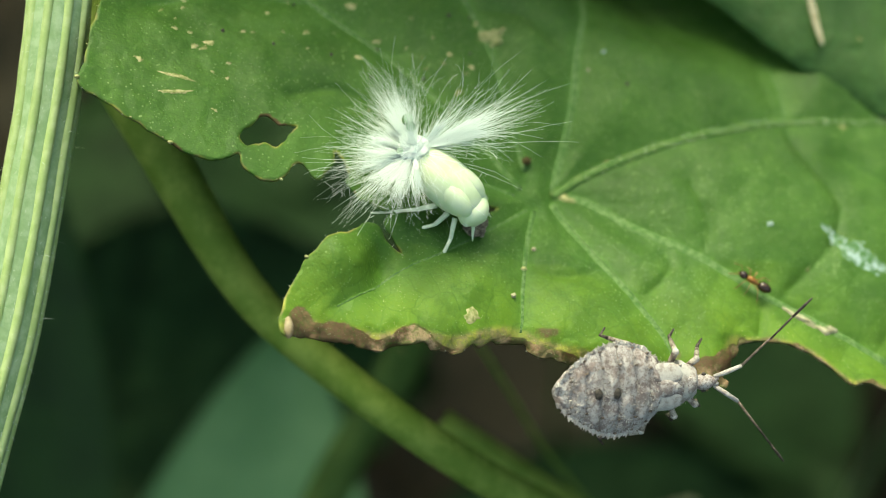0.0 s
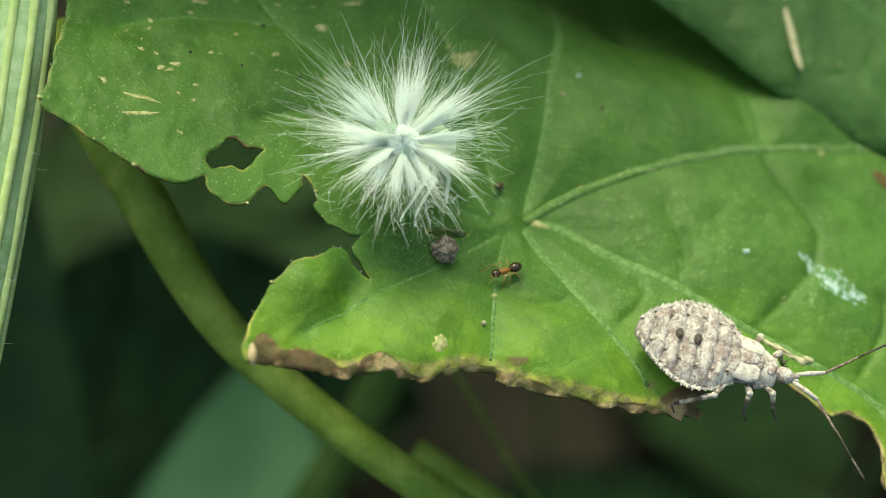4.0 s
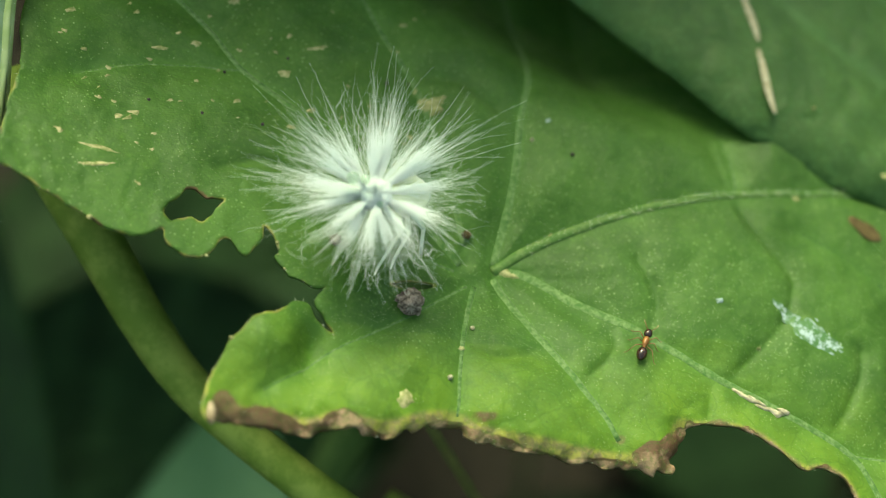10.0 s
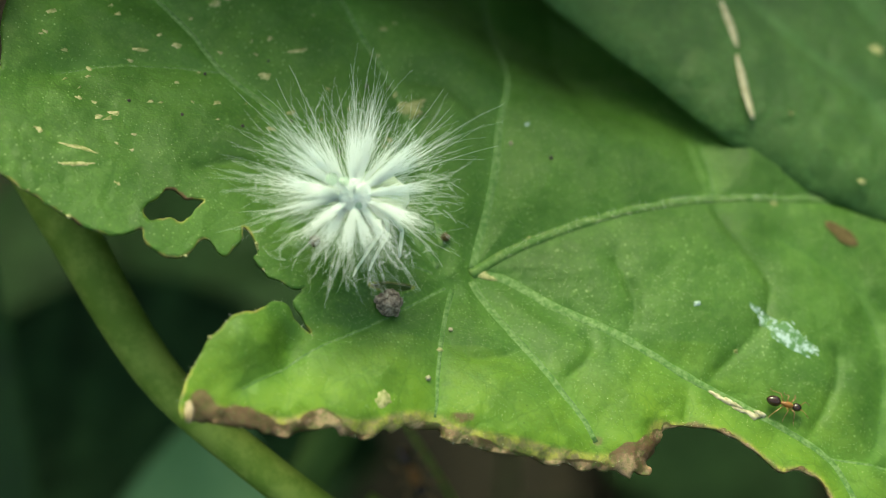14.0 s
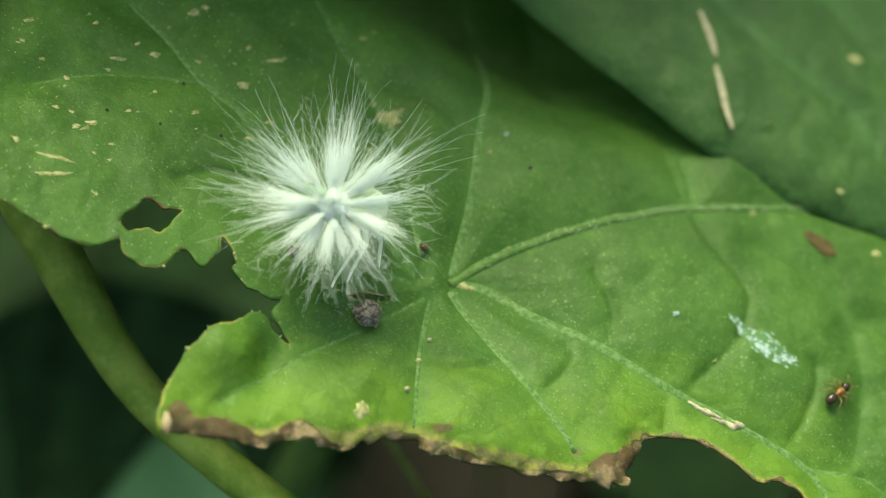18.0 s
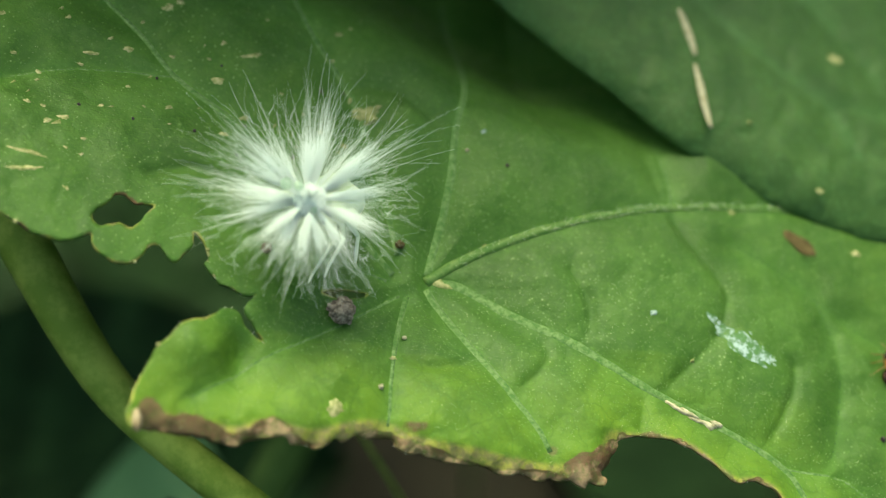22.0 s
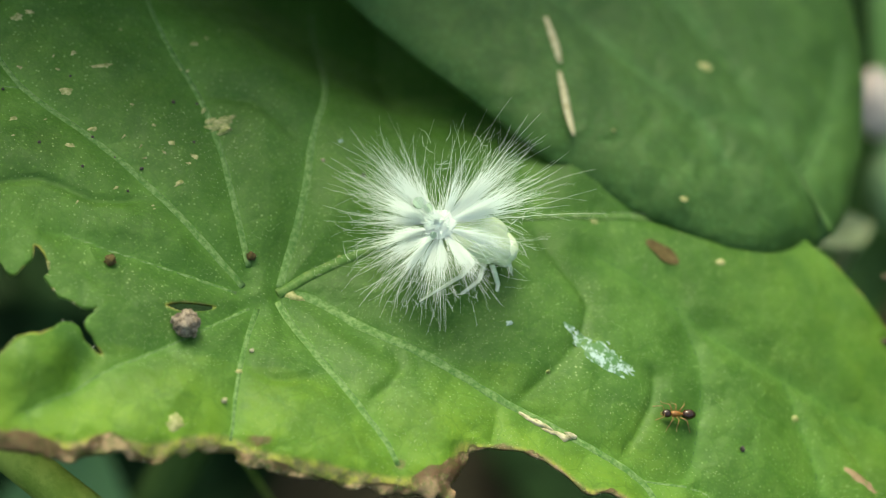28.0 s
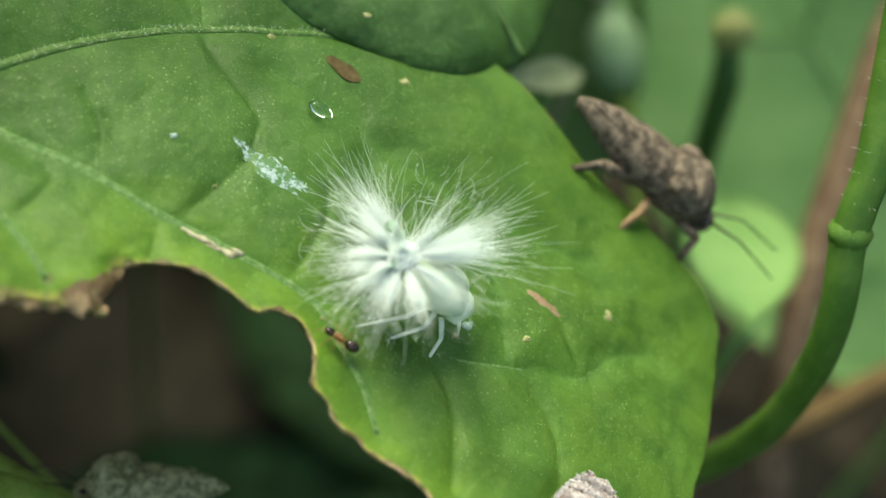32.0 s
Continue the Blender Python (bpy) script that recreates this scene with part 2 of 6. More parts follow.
STEM_GREEN = m.bump(m.noise(0.9, 6, 0.7), 0.16, 0.8).thin(0.1, (0.2, 0.4, 0.03)).mat
# Darker copy of stem_green: the shade under the leaf is in its colour.
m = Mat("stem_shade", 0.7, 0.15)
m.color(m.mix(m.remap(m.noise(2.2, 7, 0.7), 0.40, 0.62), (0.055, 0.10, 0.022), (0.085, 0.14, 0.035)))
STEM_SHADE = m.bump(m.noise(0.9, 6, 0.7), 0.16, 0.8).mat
m = Mat("stem_fresh", 0.5, 0.35)
m.color(m.mix(m.remap(m.noise(2.0, 5, 0.6), 0.35, 0.7), (0.075, 0.165, 0.022), (0.135, 0.24, 0.042)))
STEM_FRESH = m.bump(m.noise(0.4, 4), 0.05, 0.7).thin(0.1, (0.2, 0.45, 0.03)).mat
m = Mat("stem_brown", 0.7, 0.3)
m.color(m.mix(m.remap(m.noise(2.0, 5, 0.6), 0.35, 0.7), (0.11, 0.065, 0.04), (0.24, 0.16, 0.10)))
STEM_BROWN = m.bump(m.noise(0.6, 4), 0.1, 0.7).mat
TWIG = plain("twig_tan", (0.09, 0.058, 0.024), (0.16, 0.105, 0.045), 1.5, 0.7, 0.2, 0.1)
# Soil colour set dark to carry the shade under the plants.
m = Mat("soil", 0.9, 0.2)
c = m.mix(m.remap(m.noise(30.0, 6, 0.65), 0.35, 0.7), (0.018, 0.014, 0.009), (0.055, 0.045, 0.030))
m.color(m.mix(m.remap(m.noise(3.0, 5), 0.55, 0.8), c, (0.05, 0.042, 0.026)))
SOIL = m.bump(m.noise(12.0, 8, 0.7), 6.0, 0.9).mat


m = Mat("wax", 0.6, 0.3)
m.color(m.mix(m.remap(m.noise(2.0, 3), 0.3, 0.7), (0.925, 0.955, 0.945), (0.945, 0.97, 0.965)))
WAX = m.thin(0.62, (0.935, 0.97, 0.96)).mat
m = Mat("nymph_skin", 0.42, 0.4)
m.color(m.mix(m.remap(m.noise(1.5, 4), 0.35, 0.7), (0.64, 0.73, 0.47), (0.76, 0.83, 0.61)))
m.bsdf.inputs["Subsurface Weight"].default_value = 0.25
m.bsdf.inputs["Subsurface Radius"].default_value = (0.5 * MM, 0.6 * MM, 0.3 * MM)
SKIN = m.bump(m.noise(0.3, 4), 0.02, 0.6).mat
PALE_LEG = plain("pale_leg", (0.60, 0.68, 0.50), (0.75, 0.80, 0.66), 0.5, 0.45)
EYE_DARK = plain("eye_dark", (0.012, 0.010, 0.008), (0.03, 0.022, 0.018), 0.2, 0.18, 0.6, 0.002)
m = Mat("bug_chalk", 0.8, 0.25)
c = m.mix(m.remap(m.noise(0.7, 6, 0.7), 0.38, 0.58), (0.25, 0.195, 0.19), (0.52, 0.47, 0.47))
c = m.mix(m.remap(m.noise(0.16, 3, 0.6), 0.53, 0.62, 0.0, 0.75), c, (0.17, 0.125, 0.115))
c = m.mix(m.remap(m.cells(0.35), 0.05, 0.15, 0.6, 0.0), c, (0.56, 0.52, 0.515))
c = m.mix(m.math("MULTIPLY", m.attribute("seam"), 0.9), c, (0.095, 0.068, 0.058))
CHALK = m.color(c).bump(m.noise(0.18, 5, 0.7), 0.10, 0.9).mat
m = Mat("bug_cream", 0.8, 0.25)
c = m.mix(m.remap(m.noise(0.6, 6, 0.7), 0.42, 0.66), (0.53, 0.49, 0.475), (0.29, 0.235, 0.22))
CREAM = m.color(c).bump(m.noise(0.15, 5, 0.7), 0.06, 0.9).mat
CHALK_LEG = plain("bug_leg", (0.10, 0.072, 0.058), (0.47, 0.41, 0.36), 0.45, 0.75, 0.3, 0.05)
BUG_RUST = plain("bug_rust", (0.10, 0.07, 0.058), (0.24, 0.18, 0.15), 0.3, 0.75, 0.3, 0.05)
CHALK_DARK = plain("bug_dark", (0.02, 0.016, 0.014), (0.10, 0.078, 0.066), 0.22, 0.7, 0.4, 0.03)
ANT_DARK = plain("ant_dark", (0.018, 0.008, 0.005), (0.05, 0.018, 0.010), 0.4, 0.16, 0.6, 0.004)
ANT_RED = plain("ant_red", (0.21, 0.085, 0.018), (0.34, 0.15, 0.035), 0.4, 0.3, 0.5, 0.006)
ANT_LEG = plain("ant_leg", (0.20, 0.095, 0.028), (0.32, 0.18, 0.065), 0.4, 0.35, 0.5, 0.004)
CRUMB = plain("soil_crumb", (0.10, 0.078, 0.062), (0.36, 0.29, 0.24), 0.3, 0.95, 0.1, 0.16)
SPLAT = plain("dropping", (0.15, 0.25, 0.17), (0.34, 0.43, 0.40), 0.3, 0.5, 0.4, 0.05)
k = Mat("dropping_film", 0.55, 0.35)
smudge = k.remap(k.noise(0.55, 7, 0.72), 0.47, 0.58)
k.color(k.mix(smudge, (0.07, 0.16, 0.05), (0.34, 0.43, 0.44)))
FILM = k.bump(smudge, 0.04, 0.6).mat
SCAR_PINK = plain("scar_pink", (0.20, 0.14, 0.08), (0.32, 0.22, 0.14), 0.5, 0.7, 0.2, 0.03)
SEPAL = plain("sepal", (0.19, 0.23, 0.12), (0.29, 0.32, 0.19), 1.0, 0.6, 0.3, 0.03)
SCAR = plain("scar", (0.17, 0.20, 0.06), (0.40, 0.37, 0.19), 0.3, 0.6, 0.3, 0.05)
SCAR_BROWN = plain("scar_brown", (0.070, 0.052, 0.022), (0.120, 0.090, 0.042), 0.6, 0.8, 0.08, 0.04)
STRAW = plain("straw", (0.28, 0.26, 0.15), (0.48, 0.43, 0.31), 0.35, 0.6, 0.3, 0.04)
BUG_BROWN = plain("bug_brown", (0.040, 0.031, 0.023), (0.20, 0.155, 0.115), 0.6, 0.75, 0.3, 0.12)
BUG_OLIVE = plain("bug_olive", (0.10, 0.105, 0.048), (0.38, 0.37, 0.21), 0.7, 0.7, 0.3, 0.12)
BUG_TAN = plain("bug_tan", (0.20, 0.13, 0.065), (0.30, 0.20, 0.11), 0.6, 0.6, 0.3, 0.03)
BUD_PINK = plain("bud_pink", (0.52, 0.42, 0.41), (0.66, 0.58, 0.56), 1.0, 0.5, 0.4, 0.05)
BUD_GREEN = plain("bud_green", (0.20, 0.31, 0.15), (0.28, 0.39, 0.21), 1.5, 0.5, 0.4, 0.05)
BLOOM = plain("bloom", (0.21, 0.24, 0.08), (0.29, 0.29, 0.11), 1.2, 0.6, 0.3, 0.05)
HAIR = plain("plant_hair", (0.55, 0.60, 0.45), (0.75, 0.78, 0.66), 0.5, 0.5, 0.4, 0.004)
m = Mat("water", 0.02, 0.5)
m.color((0.78, 0.90, 0.76))
m.bsdf.inputs["Transmission Weight"].default_value = 1.0
m.bsdf.inputs["IOR"].default_value = 1.33
WATER = m.mat


# ---- mesh helpers ----
class Shape:
    """Vertices and faces in millimetres, grown piece by piece."""

    def __init__(self):
        self.v, self.f = [], []

    def add(self, verts, faces):
        k = len(self.v)
        self.v.extend(tuple(p) for p in verts)
        self.f.extend(tuple(i + k for i in face) for face in faces)
        return self

    def tube(self, points, radii, sides=8, flat=1.0, ribs=0, depth=0.0, up=(0, 0, 1)):
        """A tube along points; flat squeezes it along its own up side, ribs ripple its section."""
        pts = [Vector(p) for p in points]
        n = len(pts)
        if not isinstance(radii, (list, tuple)):
            radii = [radii] * n
        verts, faces, side = [], [], None
        for i, p in enumerate(pts):
            d = (pts[min(i + 1, n - 1)] - pts[max(i - 1, 0)]).normalized()
            if side is None:
                side = d.cross(Vector(up))
                if side.length < 0.05:
                    side = d.cross(Vector((0.3, 1, 0)))
            side = (side - d * side.dot(d)).normalized()
            top = side.cross(d).normalized()
            for k in range(sides):
                a = 2 * math.pi * k / sides
                r = radii[i] * (1 + depth * math.cos(ribs * a))
                verts.append(p + side * (r * math.cos(a)) + top * (r * flat * math.sin(a)))
        for i in range(n - 1):
            for k in range(sides):
                a, b = i * sides + k, i * sides + (k + 1) % sides
                faces.append((a, b, b + sides, a + sides))
        faces.append(tuple(range(sides))[::-1])
        faces.append(tuple(range((n - 1) * sides, n * sides)))
        return self.add(verts, faces)

    def ball(self, center, radii, rings=8, sides=12, turn=None, warp=None):
        """An ellipsoid; warp(x, y, z) on the unit ball may reshape it."""
        c, verts, faces = Vector(center), [], []
        for i in range(rings + 1):
            a = math.pi * i / rings
            for k in range(sides):
                b = 2 * math.pi * k / sides
                q = (math.cos(a), math.sin(a) * math.cos(b), math.sin(a) * math.sin(b))
                if warp:
                    q = warp(*q)
                p = Vector((q[0] * radii[0], q[1] * radii[1], q[2] * radii[2]))
                verts.append(c + (turn @ p if turn else p))
        for i in range(rings):
            for k in range(sides):
                a, b = i * sides + k, i * sides + (k + 1) % sides
                faces.append((a, a + sides, b + sides, b))
        return self.add(verts, faces)

    def spike(self, base, tip, r, sides=4):
        b, t = Vector(base), Vector(tip)
        d = (t - b).normalized()
        side = d.orthogonal().normalized()
        top = side.cross(d)
        ring = [b + (side * math.cos(6.2832 * k / sides) + top * math.sin(6.2832 * k / sides)) * r for k in range(sides)]
        return self.add(ring + [t], [(k, (k + 1) % sides, sides) for k in range(sides)] + [tuple(range(sides))[::-1]])


def curve(points, step=0.5):
    """A smooth line through the points (Catmull-Rom), about one point each step."""
    p = [np.array(q, float) for q in points]
    p = [2 * p[0] - p[1], *p, 2 * p[-1] - p[-2]]
    out = []
    for i in range(1, len(p) - 2):
        n = max(1, int(np.linalg.norm(p[i + 1] - p[i]) / step))
        for k in range(n):
            t = k / n
            out.append(0.5 * (2 * p[i] + (p[i + 1] - p[i - 1]) * t + (2 * p[i - 1] - 5 * p[i] + 4 * p[i + 1] - p[i + 2]) * t**2
                              + (3 * p[i] - p[i - 1] - 3 * p[i + 1] + p[i + 2]) * t**3))
    return [*out, p[-2]]


def mesh_of(shape, name, mat, smooth=True, marks=None):
    me = bpy.data.meshes.new(name)
    me.from_pydata([(x * MM, y * MM, z * MM) for x, y, z in shape.v], [], shape.f)
    if smooth:
        me.polygons.foreach_set("use_smooth", [True] * len(me.polygons))
    for key, values in (marks or {}).items():
        me.attributes.new(key, "FLOAT", "POINT").data.foreach_set("value", np.asarray(values, np.float32))
    me.materials.append(mat)
    me.update()
    return me


def part(name, shape, mat, parent, label="", smooth=True, marks=None):
    """Links a shape as one mesh object under a thing or a part."""
    ob = new(name, mesh_of(shape, name, mat, smooth, marks))
    ob.parent = parent
    return tagged(ob, label)


def thing(name, m, label, category, group="", kind=""):
    ob = new(name)
    ob.empty_display_size = 0.002
    ob.matrix_world = m
    return tagged(ob, label, category, group, kind)


# ---- the leaf's own space: u across, v up the blade, h off its face ----
LEAF_M = Matrix(((0.964235, 0.000002, 0.265047, 0), (0.045713, 0.985014, -0.166308, 0), (-0.261076, 0.172476, 0.949785, 0.30), (0, 0, 0, 1)))
BOW = (2.032, 1.33, -0.293, 0.328, 0.318, -0.355, -1.245, -0.126, -0.474, -0.116)


def lie(u, v):
    """The blade's broad, gently bowed lie, with the funnel at its stalk. Works on numbers and arrays."""
    a, b = np.clip(u, -40, 58) / 30.0, np.clip(v, -30, 30) / 30.0
    h = BOW[0] + BOW[1] * a + BOW[2] * b + BOW[3] * a * a + BOW[4] * a * b + BOW[5] * b * b
    h = h + BOW[6] * a**3 + BOW[7] * a * a * b + BOW[8] * a * b * b + BOW[9] * b**3
    return h - 2.04 * np.exp(-(u * u + v * v) / 40.5)


def sag(u, v):
    """How far the blade droops away under the leaf that overlaps it."""
    d = np.clip(((v - 12.0) + 0.55 * (u - 16.0) + 8.0) / 15.0, 0, 1)
    side = np.clip((19.0 - u) / 12.0, 0, 1)
    return 7.0 * d * d * (3 - 2 * d) * side * np.clip((v - 4) / 10.0, 0, 1)


def ground(u, v):
    return lie(u, v) - sag(u, v)


def sit(u, v, h, yaw, pitch=0.0, roll=0.0):
    """A pose on the leaf: x ahead along yaw (degrees from u towards v), z off the face."""
    e = 0.5
    normal = Vector((-(float(ground(u + e, v)) - float(ground(u - e, v))), -(float(ground(u, v + e)) - float(ground(u, v - e))), 2 * e)).normalized()
    ahead = Vector((math.cos(radians(yaw)), math.sin(radians(yaw)), 0))
    ahead = (ahead - normal * ahead.dot(normal)).normalized()
    side = normal.cross(ahead)
    m = Matrix((ahead, side, normal)).transposed().to_4x4()
    m.translation = Vector((u, v, float(ground(u, v)) + h)) * MM
    return LEAF_M @ m @ pose(0, 0, 0, roll, pitch, 0)


def ragged(points, size, seed, step=0.3):
    """A smooth outline with a fine uneven edge."""
    line = np.array(curve(points, step))
    d = np.gradient(line, axis=0)
    d /= np.linalg.norm(d, axis=1)[:, None] + 1e-9
    w = np.array([noise.noise((x * 0.9, y * 0.9, seed)) + 0.6 * noise.noise((x * 2.3, y * 2.3, seed + 5)) for x, y in line])
    return line + np.stack([d[:, 1], -d[:, 0]], 1) * (w * size)[:, None]


def off_lines(q, lines):
    """Distance of points q from polylines, and the place of the nearest points on them."""
    best, near = np.full(len(q), 1e9), np.zeros((len(q), 2))
    for line in lines:
        a, b = line[:-1], line[1:]
        for i in range(0, len(a), 40):
            s, e = a[i:i + 40], b[i:i + 40]
            lo, hi = np.minimum(s, e).min(0) - 6, np.maximum(s, e).max(0) + 6
            m = np.nonzero(((q > lo) & (q < hi)).all(1))[0]
            if not len(m):
                continue
            p, d = q[m], e - s
            t = np.clip(((p[:, None] - s) * d).sum(2) / ((d * d).sum(1) + 1e-12), 0, 1)
            c = s + t[..., None] * d
            r = np.linalg.norm(p[:, None] - c, axis=2)
            k = r.argmin(1)
            r, c = r[np.arange(len(m)), k], c[np.arange(len(m)), k]
            ok = r < best[m]
            best[m[ok]], near[m[ok]] = r[ok], c[ok]
    return best, near


def inside(q, ring):
    out = np.zeros(len(q), bool)
    for (x0, y0), (x1, y1) in zip(ring, np.roll(ring, -1, 0)):
        m = (y0 > q[:, 1]) != (y1 > q[:, 1])
        out ^= m & (q[:, 0] < (x1 - x0) * (q[:, 1] - y0) / (y1 - y0 + 1e-12) + x0)
    return out


def blade(outline, holes, step, thick, height, marks):
    """A leaf blade of true thickness: a fine grid cut to the outline and its holes. height and marks take u, v and the distance to the rim."""
    lo, hi = outline.min(0) - step, outline.max(0) + step
    nu, nv = (np.ceil((hi - lo) / step)).astype(int) + 1
    gu, gv = np.meshgrid(lo[0] + step * np.arange(nu), lo[1] + step * np.arange(nv), indexing="ij")
    mid = np.stack([(gu[:-1, :-1] + step / 2).ravel(), (gv[:-1, :-1] + step / 2).ravel()], 1)
    keep = inside(mid, outline)
    for hole in holes:
        keep &= ~inside(mid, hole)
    keep = keep.reshape(nu - 1, nv - 1)
    ids = np.arange(nu * nv).reshape(nu, nv)
    quads = np.stack([ids[:-1, :-1][keep], ids[1:, :-1][keep], ids[1:, 1:][keep], ids[:-1, 1:][keep]], 1)
    used, quads = np.unique(quads, return_inverse=True)
    quads = quads.reshape(-1, 4)
    q = np.stack([gu.ravel()[used], gv.ravel()[used]], 1)
    edges = np.concatenate([quads[:, [k, (k + 1) % 4]] for k in range(4)])
    code = np.minimum(edges[:, 0], edges[:, 1]).astype(np.int64) * len(q) + np.maximum(edges[:, 0], edges[:, 1])
    _, first, count = np.unique(code, return_index=True, return_counts=True)
    rim = edges[first[count == 1]]
    lines = [np.vstack([r, r[:1]]) for r in (outline, *holes)]
    far, near = off_lines(q, lines)
    brink = np.unique(rim)
    move = brink[far[brink] < 2.0 * step]
    q[move] = near[move]
    far[brink] = 0
    h = height(q[:, 0], q[:, 1], far)
    n = len(q)
    shape = Shape()
    shape.v = np.vstack([np.c_[q, h], np.c_[q, h - thick]]).tolist()
    shape.f = [*map(tuple, quads.tolist()), *map(tuple, (quads[:, ::-1] + n).tolist()), *[(b, a, a + n, b + n) for a, b in rim.tolist()]]
    return shape, {k: np.r_[w, w] for k, w in marks(q[:, 0], q[:, 1], far).items()}


# ---- the main leaf ----
LOBE_EDGE = [(-33.0, 8.7), (-33.4, 5.7), (-33.6, 3.1), (-33.8, 1.7), (-32.3, 0.7), (-30.3, -0.2), (-28.0, -1.4), (-25.8, -2.2), (-24.0, -2.0),
             (-23.2, -1.5), (-22.8, -2.3), (-21.8, -3.0), (-20.8, -3.0), (-20.0, -2.4), (-19.5, -1.7), (-19.0, -1.5), (-18.4, -2.1), (-17.9, -2.4),
             (-17.3, -1.7), (-16.9, -0.8), (-16.9, 0.1), (-16.4, -0.3), (-16.0, -1.1), (-15.9, -1.9), (-16.2, -2.1), (-15.7, -2.7), (-14.8, -3.5),
             (-13.5, -4.0), (-12.7, -3.9)]
CURLED_EDGE = [(-13.2, -4.5), (-13.3, -5.2), (-12.7, -6.1), (-12.2, -6.6), (-12.0, -6.9), (-12.55, -6.55), (-13.25, -5.95), (-13.75, -5.4), (-14.2, -5.15),
               (-14.9, -5.3), (-15.2, -5.9), (-15.7, -6.3), (-16.5, -6.6), (-17.2, -7.1), (-18.0, -8.0), (-18.7, -8.9), (-19.2, -9.9), (-19.6, -10.9),
               (-19.8, -12.0), (-19.9, -13.3), (-19.6, -13.7)]
BURNT_EDGE = [(-18.9, -13.3), (-17.8, -13.3), (-16.1, -13.4), (-14.1, -13.6), (-13.0, -13.6), (-12.0, -13.1), (-10.7, -13.1), (-9.3, -13.3),
              (-7.9, -13.1), (-6.5, -12.5), (-5.1, -12.1), (-4.0, -12.1), (-3.3, -12.6), (-1.9, -13.0), (-0.1, -13.3), (1.3, -13.4), (3.1, -13.7),
              (4.6, -13.8), (5.7, -13.8), (7.1, -13.7), (7.9, -13.9), (8.7, -14.4), (9.0, -13.8), (9.8, -13.9), (9.8, -13.0), (10.4, -12.2), (10.7, -11.2)]
BITTEN_EDGE = [(11.1, -10.7), (13.4, -10.6), (15.2, -11.0), (16.5, -11.6), (17.7, -12.6), (18.7, -13.1), (20.1, -12.9), (21.4, -13.4), (22.2, -14.8),
               (22.1, -16.2), (22.1, -17.7), (22.9, -18.7), (23.4, -19.8), (24.8, -20.7), (25.3, -21.3), (26.9, -22.2), (28.3, -23.0), (29.1, -23.9)]
TIP_EDGE = [(31.5, -26.5), (35.0, -30.0), (40.0, -32.0), (45.0, -30.0), (48.2, -26.0), (50.2, -21.4), (52.2, -17.7), (53.6, -14.1), (55.0, -10.0), (55.7, -7.6),
            (55.1, -5.8), (54.2, -4.5), (51.9, -2.6), (48.5, -0.3), (45.6, 1.5), (43.6, 3.5), (41.6, 6.1), (39.0, 8.6), (34.0, 11.5), (26.0, 15.0)]
FAR_EDGE = [(18.0, 21.0), (12.0, 28.0), (2.0, 34.0), (-10.0, 36.0), (-22.0, 31.0), (-30.0, 22.0), (-33.2, 14.0)]
OUTLINE = np.vstack([ragged([*LOBE_EDGE, *CURLED_EDGE], 0.17, 1.0, 0.2), ragged([CURLED_EDGE[-1], *BURNT_EDGE], 0.30, 2.0, 0.2)[1:],
                     ragged([BURNT_EDGE[-1], *BITTEN_EDGE], 0.16, 3.0)[1:], ragged([BITTEN_EDGE[-1], *TIP_EDGE, *FAR_EDGE, LOBE_EDGE[0]], 0.08, 4.0)[1:-1]])
CHEWED = ragged([(-23.2, -0.5), (-23.1, 0.2), (-22.4, 1.0), (-21.9, 1.7), (-21.2, 1.7), (-20.6, 1.3), (-19.5, 1.4), (-19.9, 0.7), (-20.3, 0.0), (-20.8, -0.5),
                 (-21.4, -0.4), (-22.1, -0.5), (-22.7, -0.9), (-23.2, -0.5)], 0.18, 6.0, 0.15)[:-1]
SINUS = ragged([(-8.6, -2.9), (-7.4, -2.45), (-5.3, -2.1), (-6.1, -2.7), (-7.4, -3.05), (-8.6, -2.9)], 0.05, 7.0, 0.2)[:-1]

